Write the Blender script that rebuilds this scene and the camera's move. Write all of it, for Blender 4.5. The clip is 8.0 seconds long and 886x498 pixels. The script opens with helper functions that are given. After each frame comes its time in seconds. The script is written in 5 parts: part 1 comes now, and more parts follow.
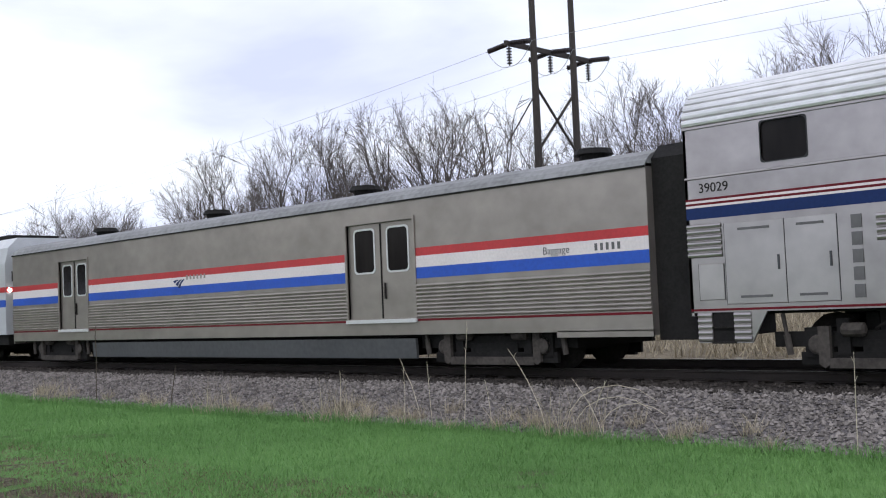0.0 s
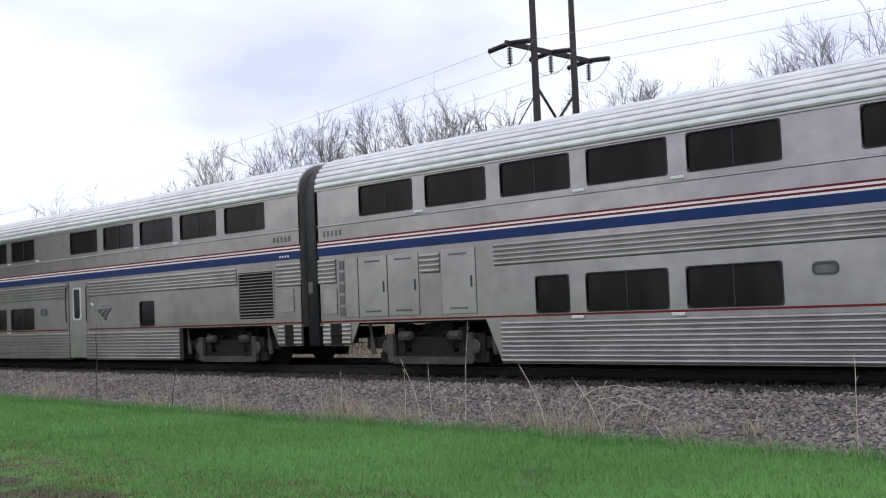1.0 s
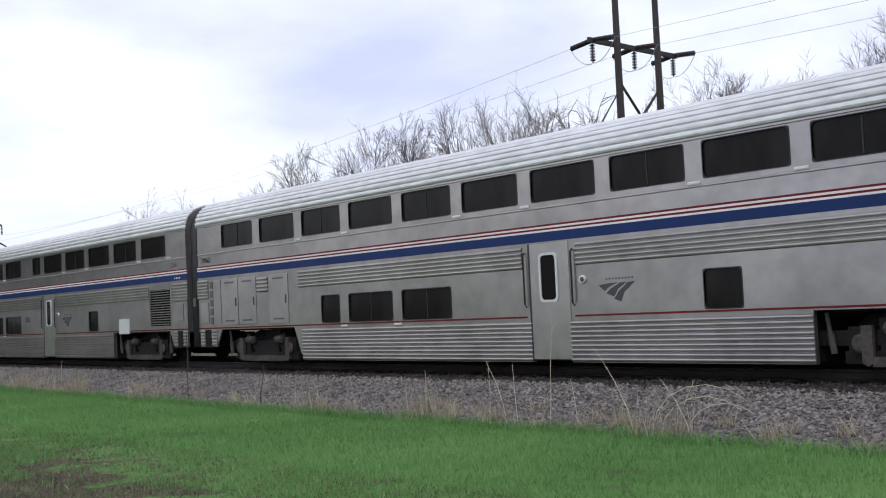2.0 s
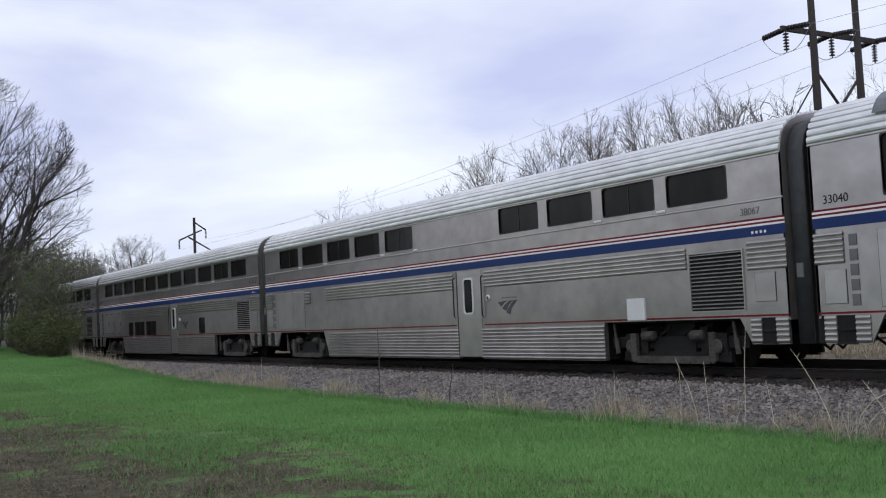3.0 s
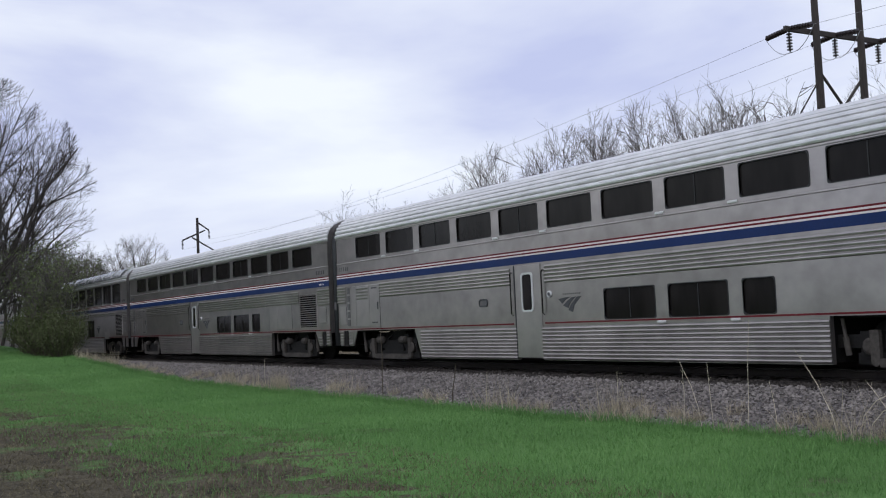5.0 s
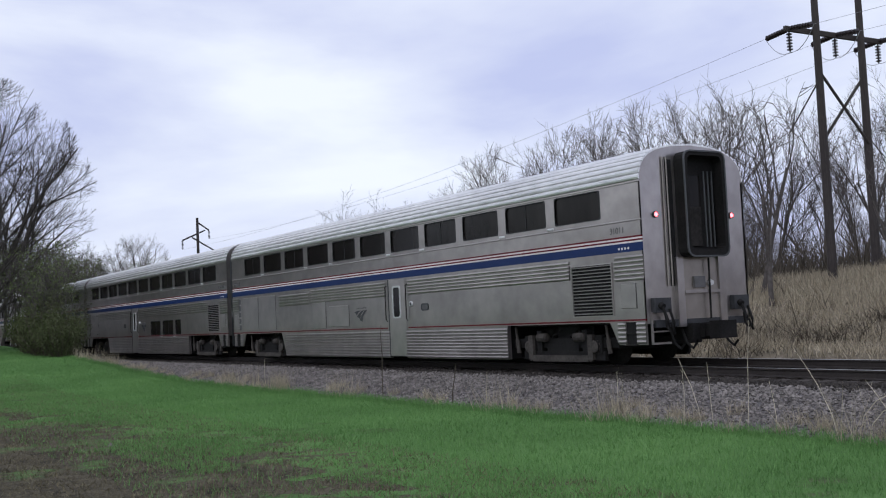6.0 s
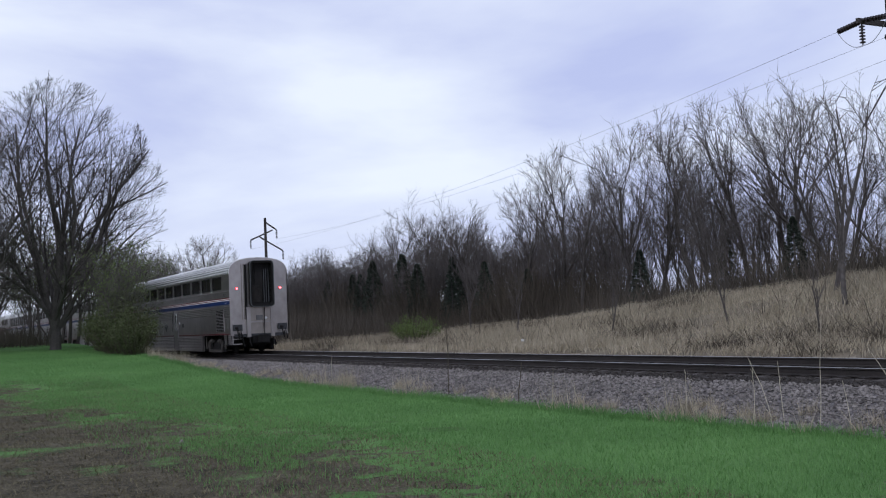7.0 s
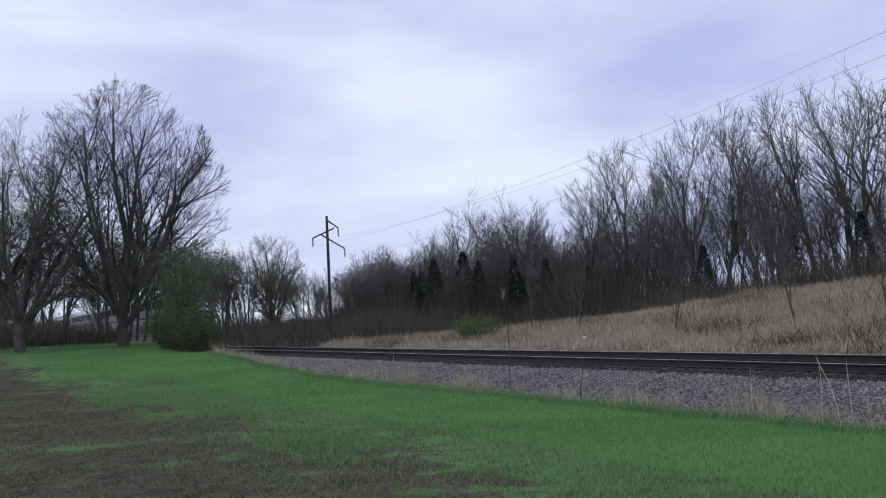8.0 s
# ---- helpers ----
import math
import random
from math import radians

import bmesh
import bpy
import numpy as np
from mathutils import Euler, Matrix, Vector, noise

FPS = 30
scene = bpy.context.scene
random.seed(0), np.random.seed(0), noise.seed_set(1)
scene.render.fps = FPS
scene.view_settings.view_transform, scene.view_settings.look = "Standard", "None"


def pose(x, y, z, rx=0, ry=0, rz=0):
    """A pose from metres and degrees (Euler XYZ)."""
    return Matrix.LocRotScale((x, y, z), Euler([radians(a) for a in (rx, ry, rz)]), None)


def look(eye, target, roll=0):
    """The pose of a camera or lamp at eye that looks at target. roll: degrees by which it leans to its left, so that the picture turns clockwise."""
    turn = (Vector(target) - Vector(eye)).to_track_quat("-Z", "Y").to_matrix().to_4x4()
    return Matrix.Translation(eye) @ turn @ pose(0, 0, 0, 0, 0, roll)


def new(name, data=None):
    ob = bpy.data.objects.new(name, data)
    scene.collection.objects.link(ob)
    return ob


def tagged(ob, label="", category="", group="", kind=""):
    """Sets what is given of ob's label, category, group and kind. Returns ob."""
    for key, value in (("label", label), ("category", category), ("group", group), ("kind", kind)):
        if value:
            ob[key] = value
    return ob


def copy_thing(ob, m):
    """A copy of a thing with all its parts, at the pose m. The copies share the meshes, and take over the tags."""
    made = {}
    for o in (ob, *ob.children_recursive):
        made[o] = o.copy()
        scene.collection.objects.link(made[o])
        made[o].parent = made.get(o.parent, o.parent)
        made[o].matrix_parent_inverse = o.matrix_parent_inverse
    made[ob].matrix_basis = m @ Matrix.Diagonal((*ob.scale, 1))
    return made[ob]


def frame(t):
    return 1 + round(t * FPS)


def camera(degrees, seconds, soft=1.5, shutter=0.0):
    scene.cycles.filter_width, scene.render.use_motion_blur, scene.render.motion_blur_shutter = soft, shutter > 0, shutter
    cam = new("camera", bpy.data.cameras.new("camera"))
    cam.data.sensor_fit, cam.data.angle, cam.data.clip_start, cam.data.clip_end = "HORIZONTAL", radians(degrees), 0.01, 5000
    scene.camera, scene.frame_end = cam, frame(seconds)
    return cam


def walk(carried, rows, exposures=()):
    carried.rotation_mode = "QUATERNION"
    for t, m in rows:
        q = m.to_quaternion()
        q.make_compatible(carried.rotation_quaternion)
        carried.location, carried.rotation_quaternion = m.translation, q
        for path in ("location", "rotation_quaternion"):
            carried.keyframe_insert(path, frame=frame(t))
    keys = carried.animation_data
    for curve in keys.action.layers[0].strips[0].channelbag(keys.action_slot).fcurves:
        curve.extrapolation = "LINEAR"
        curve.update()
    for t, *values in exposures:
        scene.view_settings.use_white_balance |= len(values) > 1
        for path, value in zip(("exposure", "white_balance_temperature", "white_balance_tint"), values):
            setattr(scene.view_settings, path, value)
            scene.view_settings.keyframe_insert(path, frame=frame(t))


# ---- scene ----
# World: rail tops at z = 0, the track runs along x, the train travels towards -x, the camera stands at the origin of x and y.
EYE = 1.284
cam = camera(44.56, 8.0, soft=1.1)
PAN = [
    (0.0, 44.37, 3.04, -2.40), (0.5, 44.37, 3.04, -2.40), (1.0, 44.40, 3.04, -2.40), (1.2, 45.02, 3.06, -2.42),
    (1.5, 45.86, 3.09, -2.46), (1.7, 46.42, 3.11, -2.52), (2.8, 57.85, 3.57, -2.72), (3.0, 58.67, 3.62, -2.66),
    (3.5, 58.83, 3.64, -2.63), (4.5, 58.83, 3.64, -2.63), (6.0, 58.83, 3.64, -2.63), (6.3, 58.93, 3.65, -2.63),
    (6.5, 60.08, 3.68, -2.66), (7.0, 62.30, 3.73, -2.64), (7.5, 64.44, 3.78, -2.68), (8.0, 65.53, 3.73, -2.72),
]
walk(cam, [(t, pose(0, 0, EYE, 90 + p, 0, a) @ pose(0, 0, 0, 0, 0, r)) for t, a, p, r in PAN],
     exposures=[(0.0, 0.26, 6250, 8), (1.2, 0.25, 6250, 8), (1.7, 0.21, 6230, 8), (2.8, 0.0, 6120, 8), (3.5, -0.14, 6130, 8), (6.0, -0.13, 6020, 9), (8.0, -0.28, 5700, 10)])

# ---- world and sun ----
SUN_UP, SUN_ROUND = radians(48), radians(150)
world = bpy.data.worlds.new("overcast_sky")
scene.world = world
world.use_nodes = True
wn, wl = world.node_tree.nodes, world.node_tree.links
wn.clear()


def wnode(kind, **kw):
    n = wn.new(kind)
    for k, v in kw.items():
        n.inputs[k.replace("_", " ")].default_value = v
    return n


w_co = wnode("ShaderNodeTexCoord")
w_map = wnode("ShaderNodeMapping")
w_map.inputs["Scale"].default_value = (1.0, 1.0, 3.2)
w_map.inputs["Rotation"].default_value = (0.0, 0.12, 0.12)
w_noise = wnode("ShaderNodeTexNoise", Scale=2.4, Detail=6.0, Roughness=0.5, Distortion=0.25)
w_ramp = wnode("ShaderNodeValToRGB")
w_ramp.color_ramp.elements[0].position, w_ramp.color_ramp.elements[0].color = 0.33, (0.66, 0.68, 0.93, 1)
w_ramp.color_ramp.elements[1].position, w_ramp.color_ramp.elements[1].color = 0.64, (1.10, 1.10, 1.13, 1)
w_sky = wn.new("ShaderNodeTexSky")
w_sky.sky_type, w_sky.sun_disc = "NISHITA", False
w_sky.sun_elevation, w_sky.sun_rotation = SUN_UP, SUN_ROUND
w_skyg = wnode("ShaderNodeMix")
w_skyg.data_type = "RGBA"
w_scale = wnode("ShaderNodeVectorMath")
w_scale.operation = "SCALE"
w_scale.inputs["Scale"].default_value = 0.1
w_bg = wnode("ShaderNodeBackground", Strength=1.0)
w_out = wn.new("ShaderNodeOutputWorld")
wl.new(w_co.outputs["Generated"], w_map.inputs["Vector"])
wl.new(w_map.outputs[0], w_noise.inputs["Vector"])
wl.new(w_noise.outputs["Fac"], w_ramp.inputs[0])
wl.new(w_sky.outputs[0], w_scale.inputs[0])
w_skyg.inputs[0].default_value = 0.92
wl.new(w_scale.outputs[0], w_skyg.inputs[6])
wl.new(w_ramp.outputs[0], w_skyg.inputs[7])
wl.new(w_skyg.outputs[2], w_bg.inputs["Color"])
wl.new(w_bg.outputs[0], w_out.inputs[0])

sun_data = bpy.data.lights.new("sun", "SUN")
sun_data.energy, sun_data.angle, sun_data.color = 0.7, radians(25), (1.0, 0.97, 0.93)
sun = new("sun", sun_data)
sun.matrix_world = look((0, 0, 60), (Vector((0, 0, 60)) - Vector((math.sin(SUN_ROUND) * math.cos(SUN_UP), math.cos(SUN_ROUND) * math.cos(SUN_UP), math.sin(SUN_UP)))))


# ---- materials ----
def material(name, color, rough=0.6, metal=0.0, vary=0.15, grain=30.0, stain=2.0, bump=0.0, other=None, stretch=(1, 1, 1), island=0.0, spec=0.5, emit=0.0, where="Object"):
    """A surface with colour variation at two scales and a fine relief."""
    m = bpy.data.materials.new(name)
    m.use_nodes = True
    n, l = m.node_tree.nodes, m.node_tree.links
    b = n["Principled BSDF"]
    b.inputs["Roughness"].default_value, b.inputs["Metallic"].default_value = rough, metal
    b.inputs["Specular IOR Level"].default_value = spec
    co, mp = n.new("ShaderNodeTexCoord"), n.new("ShaderNodeMapping")
    mp.inputs["Scale"].default_value = stretch
    l.new(co.outputs[where], mp.inputs[0])
    fine, broad = n.new("ShaderNodeTexNoise"), n.new("ShaderNodeTexNoise")
    fine.inputs["Scale"].default_value, fine.inputs["Detail"].default_value = grain, 4
    broad.inputs["Scale"].default_value, broad.inputs["Detail"].default_value = stain, 5
    l.new(mp.outputs[0], fine.inputs["Vector"])
    l.new(mp.outputs[0], broad.inputs["Vector"])
    add = n.new("ShaderNodeMath")
    add.operation = "ADD"
    l.new(fine.outputs["Fac"], add.inputs[0])
    l.new(broad.outputs["Fac"], add.inputs[1])
    last = add
    if island:
        geo, mul = n.new("ShaderNodeNewGeometry"), n.new("ShaderNodeMath")
        mul.operation = "MULTIPLY_ADD"
        mul.inputs[1].default_value = island
        l.new(geo.outputs["Random Per Island"], mul.inputs[0])
        l.new(add.outputs[0], mul.inputs[2])
        last = mul
    rng = n.new("ShaderNodeMapRange")
    rng.inputs["From Min"].default_value, rng.inputs["From Max"].default_value = 0.7, 1.3 + island
    l.new(last.outputs[0], rng.inputs["Value"])
    mix = n.new("ShaderNodeMix")
    mix.data_type = "RGBA"
    c = Vector(color)
    mix.inputs[6].default_value = (*(c * (1 - vary)), 1)
    mix.inputs[7].default_value = (*(Vector(other) if other else c * (1 + vary)), 1)
    l.new(rng.outputs[0], mix.inputs[0])
    l.new(mix.outputs[2], b.inputs["Base Color"])
    if bump:
        bp = n.new("ShaderNodeBump")
        bp.inputs["Strength"].default_value, bp.inputs["Distance"].default_value = bump, 0.02
        l.new(fine.outputs["Fac"], bp.inputs["Height"])
        l.new(bp.outputs[0], b.inputs["Normal"])
    if emit:
        b.inputs["Emission Color"].default_value, b.inputs["Emission Strength"].default_value = (*color, 1), emit
    return m


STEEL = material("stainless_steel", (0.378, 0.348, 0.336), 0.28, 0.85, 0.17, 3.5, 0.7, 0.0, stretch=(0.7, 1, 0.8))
STEEL_PANEL = material("brushed_panel", (0.425, 0.394, 0.380), 0.28, 0.8, 0.14, 3.0, 0.8, 0.0, stretch=(0.8, 1, 0.8))
# Paler than STEEL: the sky's brightness on the roof is put into the colour.
SKYLIT_ROOF = material("skylit_roof_steel", (0.72, 0.71, 0.71), 0.38, 0.6, 0.16, 6, 0.6, 0.0, stretch=(0.4, 1, 1))
STEEL_OLD = material("dull_grey_steel", (0.320, 0.286, 0.258), 0.36, 0.65, 0.16, 3.0, 0.6, 0.0, stretch=(0.7, 1, 0.9))
ROOF_OLD = material("sooty_roof", (0.22, 0.22, 0.22), 0.7, 0.2, 0.3, 8, 0.7, 0.05)
BLUE = material("dark_blue_band", (0.007, 0.023, 0.105), 0.45, 0, 0.15, 20, 1.0, spec=0.25)
RED_LINE = material("dark_red_line", (0.125, 0.007, 0.014), 0.5, 0, 0.2, 20, 1.0, spec=0.2)
WHITE_LINE = material("white_line", (0.72, 0.66, 0.65), 0.5, 0, 0.1, 20, 1.0)
RED_OLD = material("bright_red_band", (0.46, 0.03, 0.035), 0.45, 0, 0.14, 15, 0.8)
BLUE_OLD = material("bright_blue_band", (0.015, 0.08, 0.46), 0.45, 0, 0.14, 15, 0.8)
GASKET = material("black_rubber", (0.02, 0.02, 0.021), 0.6, 0, 0.3, 40, 3)
GLASS = material("tinted_glass", (0.009, 0.0075, 0.007), 0.12, 0, 0.7, 2.2, 0.8, spec=0.11, stretch=(1, 1, 0.25), other=(0.022, 0.019, 0.018))
ROOF_GLASS = material("roof_glazing", (0.10, 0.105, 0.115), 0.22, 0, 0.2, 6, 1.5, spec=0.6)
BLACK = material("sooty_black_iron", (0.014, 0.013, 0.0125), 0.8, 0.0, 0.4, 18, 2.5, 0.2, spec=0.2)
IRON = material("dusty_iron", (0.024, 0.0215, 0.0195), 0.85, 0.0, 0.5, 14, 2.5, 0.2, spec=0.2)
DUSTY = material("brake_dust_on_iron", (0.060, 0.053, 0.047), 0.85, 0.0, 0.45, 14, 2.5, 0.2, spec=0.2)
DARKGREY = material("diaphragm_grey", (0.032, 0.033, 0.036), 0.6, 0, 0.35, 6, 1.5, 0.1)
SKIRT_GREY = material("dark_grey_skirt", (0.075, 0.078, 0.08), 0.6, 0.1, 0.2, 8, 0.8)
LETTER = material("dark_lettering", (0.05, 0.05, 0.055), 0.5)
PALE_RIM = material("pale_rim", (0.62, 0.62, 0.61), 0.4, 0.2, 0.08)
TAIL_LIGHT = material("red_lit_lens", (1.0, 0.09, 0.10), 0.3, emit=9.0)
LAMP_WHITE = material("pale_lit_lens", (1.0, 0.85, 0.8), 0.3, emit=10.0)
LOCO_WHITE = material("silver_paint", (0.55, 0.56, 0.58), 0.4, 0.2, 0.1)
RAIL_SIDE = material("rusty_rail", (0.026, 0.020, 0.017), 0.8, 0.1, 0.35, 20, 2, 0.2)
RAIL_TOP = material("polished_rail_head", (0.42, 0.41, 0.40), 0.35, 0.9, 0.12, 30, 2)
TIE = material("creosoted_timber", (0.045, 0.036, 0.03), 0.9, 0, 0.4, 14, 1.5, 0.4, stretch=(3, 0.4, 3))
STONE = material("ballast_stone", (0.085, 0.075, 0.069), 0.95, 0, 0.55, 22, 2, 0.3, island=0.9, other=(0.325, 0.293, 0.270), spec=0.2)
BARK = material("grey_brown_bark", (0.095, 0.084, 0.077), 0.9, 0, 0.35, 12, 1.2, 0.3, spec=0.2)
TWIG = material("winter_twigs", (0.125, 0.110, 0.103), 0.9, 0, 0.3, 5, 0.4, spec=0.2)
BUDS = material("spring_buds", (0.13, 0.16, 0.055), 0.8, 0, 0.35, 5, 0.5, island=0.6)
BUSH_LEAF = material("young_green_leaves", (0.085, 0.100, 0.042), 0.8, 0, 0.4, 5, 0.5, island=0.8, spec=0.2)
LIME_LEAF = material("fresh_lime_leaves", (0.125, 0.165, 0.052), 0.8, 0, 0.4, 5, 0.5, island=0.6, spec=0.2)
CEDAR = material("dark_evergreen", (0.026, 0.036, 0.024), 0.85, 0, 0.4, 5, 0.6, island=0.8)
POLE_WOOD = material("weathered_pole_wood", (0.048, 0.040, 0.037), 0.9, 0, 0.3, 14, 1.0, 0.3, stretch=(2, 2, 0.3))
INSULATOR = material("brown_glazed_porcelain", (0.03, 0.022, 0.022), 0.25, 0, 0.2)
WIRE = material("aluminium_conductor", (0.30, 0.30, 0.32), 0.5, 0.6, 0.1)
BLADE = material("mown_grass_blades", (0.086, 0.198, 0.054), 0.8, 0, 0.25, 9, 0.22, island=0.40, other=(0.208, 0.375, 0.120), spec=0.2)
DRY = material("dry_grass_blades", (0.300, 0.258, 0.185), 0.9, 0, 0.35, 7, 0.3, island=0.9, other=(0.56, 0.485, 0.355), spec=0.2)
BRUSH = material("brown_brushwood", (0.055, 0.045, 0.036), 0.9, 0, 0.4, 6, 0.3, island=0.7, other=(0.135, 0.113, 0.085), spec=0.2)
STRAW = material("bleached_straw", (0.50, 0.44, 0.34), 0.85, 0, 0.25, 9, 1, spec=0.2)
THATCH = material("dead_thatch", (0.062, 0.053, 0.030), 0.95, 0, 0.4, 9, 0.4, island=0.8, other=(0.25, 0.22, 0.135), spec=0.15)
STONE_DARK = material("oily_dark_ballast", (0.030, 0.026, 0.023), 0.95, 0, 0.5, 22, 2, 0.3, island=0.7, other=(0.080, 0.070, 0.062), spec=0.15)
HEDGE = material("grey_brown_brush", (0.060, 0.051, 0.042), 0.9, 0, 0.4, 6, 0.3, island=0.8, other=(0.16, 0.136, 0.108), spec=0.2)
NOTCH = material("grimy_grey_steel", (0.13, 0.125, 0.125), 0.6, 0.3, 0.2, 6, 2)
TWIG_DARK = material("dark_winter_twigs", (0.066, 0.057, 0.053), 0.9, 0, 0.3, 5, 0.4, spec=0.2)
PALE_LITTER = material("white_plastic", (0.75, 0.75, 0.75), 0.5)


# ---- building helpers ----
class Geo:
    """Collects corners and faces of one mesh."""

    def __init__(self):
        self.v, self.f = [], []

    def add(self, verts, faces):
        k = len(self.v)
        self.v.extend(verts)
        self.f.extend([tuple(i + k for i in f) for f in faces])
        return self

    def box(self, x0, x1, y0, y1, z0, z1):
        return self.add([(x, y, z) for x in (x0, x1) for y in (y0, y1) for z in (z0, z1)],
                        [(0, 1, 3, 2), (4, 6, 7, 5), (0, 4, 5, 1), (2, 3, 7, 6), (0, 2, 6, 4), (1, 5, 7, 3)])

    def prism(self, outline, x0, x1, caps=True):
        """An outline in (y, z), drawn along x."""
        n = len(outline)
        faces = [(i, (i + 1) % n, (i + 1) % n + n, i + n) for i in range(n)]
        if caps:
            faces += [tuple(range(n))[::-1], tuple(range(n, 2 * n))]
        return self.add([(x, y, z) for x in (x0, x1) for y, z in outline], faces)

    def strip(self, outline, x0, x1):
        """An open sheet in (y, z), drawn along x."""
        n = len(outline)
        return self.add([(x, y, z) for x in (x0, x1) for y, z in outline], [(i, i + 1, i + 1 + n, i + n) for i in range(n - 1)])

    def tube(self, points, radii, sides=6, cap=False):
        k = len(points)
        pts = [Vector(p) for p in points]
        verts = []
        for i, p in enumerate(pts):
            d = (pts[min(i + 1, k - 1)] - pts[max(i - 1, 0)]).normalized()
            a = d.orthogonal().normalized() if abs(d.z) > 0.9 else d.cross(Vector((0, 0, 1))).normalized()
            b = d.cross(a)
            for s in range(sides):
                g = 2 * math.pi * s / sides
                verts.append(tuple(p + radii[i] * (math.cos(g) * a + math.sin(g) * b)))
        faces = [(i * sides + s, i * sides + (s + 1) % sides, (i + 1) * sides + (s + 1) % sides, (i + 1) * sides + s) for i in range(k - 1) for s in range(sides)]
        if cap:
            faces += [tuple(range(sides))[::-1], tuple(range((k - 1) * sides, k * sides))]
        return self.add(verts, faces)

    def weld(self):
        """Corners at one place become one corner."""
        at, order, out = {}, [], []
        for p in self.v:
            key = tuple(round(c, 4) for c in p)
            if key not in at:
                at[key] = len(out)
                out.append(p)
            order.append(at[key])
        self.v, self.f = out, [tuple(order[i] for i in f) for f in self.f]
        return self

    def mesh(self, name, mat, smooth=False):
        me = bpy.data.meshes.new(name)
        me.from_pydata(self.v, [], self.f)
        if smooth:
            me.polygons.foreach_set("use_smooth", [True] * len(me.polygons))
        me.materials.append(mat)
        me.update()
        return me


def part(name, geo, mat, parent, label="", smooth=False, at=None):
    """One mesh under a thing or a part."""
    ob = new(name, geo.mesh(name, mat, smooth) if isinstance(geo, Geo) else geo)
    ob.parent = parent
    if at:
        ob.location = at
    return tagged(ob, label) if label else ob


def rounded(x0, x1, z0, z1, r, n=3):
    pts = []
    for cx, cz, a in ((x1 - r, z1 - r, 0), (x0 + r, z1 - r, 90), (x0 + r, z0 + r, 180), (x1 - r, z0 + r, 270)):
        for i in range(n + 1):
            g = radians(a + 90 * i / n)
            pts.append((cx + r * math.cos(g), cz + r * math.sin(g)))
    return pts


def loops(geo, rings):
    """Rings of (x, y, z) with equal counts, joined one to the next."""
    n = len(rings[0])
    return geo.add([p for ring in rings for p in ring], [(k * n + i, k * n + (i + 1) % n, (k + 1) * n + (i + 1) % n, (k + 1) * n + i) for k in range(len(rings) - 1) for i in range(n)])


def thing(name, label, category, group="", kind="", at=(0, 0, 0)):
    ob = new(name)
    ob.location = at
    return tagged(ob, label, category, group, kind)


# ---- train parts ----
HALF = 1.55
SPEED, START, MID = 35.79, -9.92, 17.31
CARS = []
cache = {}


def window(parent, x0, x1, z0, z1, rim=None, depth=0.035, r=0.09, divided=False):
    """A rubber-framed pane set into the near side."""
    w, h = round(x1 - x0, 2), round(z1 - z0, 2)
    key = (w, h, rim.name if rim else "", r)
    if key not in cache:
        y = -HALF
        inner, outer = rounded(0, w, 0, h, r), rounded(-0.016, w + 0.016, -0.016, h + 0.016, 0.05)
        fr = loops(Geo(), [[(x, y + 0.002, z) for x, z in outer], [(x, y - 0.008, z) for x, z in outer], [(x, y - 0.008, z) for x, z in inner], [(x, y + depth + 0.01, z) for x, z in inner]])
        pn = Geo().add([(x, y + depth, z) for x, z in inner], [tuple(range(len(inner)))[::-1]])
        bar = Geo().box(w / 2 - 0.012, w / 2 + 0.012, y + depth - 0.012, y + depth - 0.002, 0.02, h - 0.02)
        cache[key] = (fr.mesh("window_frame", rim or GASKET), pn.mesh("pane", GLASS), bar.mesh("mullion", GASKET))
    fr, pn, bar = cache[key]
    o = part("window", fr, None, parent, at=(x0, 0, z0))
    part("pane", pn, None, o)
    if divided:
        part("mullion", bar, None, o)
    return o


def side_wall(holes, x0, x1, z0, z1, y, lip=0.06):
    """A sheet with rectangular openings that have depth."""
    xs = sorted({x0, x1, *[h[0] for h in holes], *[h[1] for h in holes]})
    zs = sorted({z0, z1, *[h[2] for h in holes], *[h[3] for h in holes]})
    g = Geo()
    for a, b in zip(xs, xs[1:]):
        for c, d in zip(zs, zs[1:]):
            if not any(h[0] <= a and b <= h[1] and h[2] <= c and d <= h[3] for h in holes):
                g.add([(a, y, c), (b, y, c), (b, y, d), (a, y, d)], [(0, 1, 2, 3)])
    for a, b, c, d in holes:
        g.add([(x, yy, z) for x, z in ((a, c), (b, c), (b, d), (a, d)) for yy in (y, y + lip)], [(0, 2, 3, 1), (2, 4, 5, 3), (4, 6, 7, 5), (6, 0, 1, 7)])
    return g.weld()


def flutes(geo, x0, x1, z0, z1, count, y=-HALF, deep=0.028):
    """Rolled horizontal ribs, proud of the side."""
    step = (z1 - z0) / count
    line = [(y + 0.004, z0)]
    for i in range(count):
        z = z0 + i * step
        line += [(y - 0.002, z + step * 0.06), (y - deep * 0.8, z + step * 0.22), (y - deep, z + step * 0.5), (y - deep * 0.8, z + step * 0.78), (y - 0.002, z + step * 0.94)]
    line.append((y + 0.004, z1))
    return geo.strip(line, x0, x1)


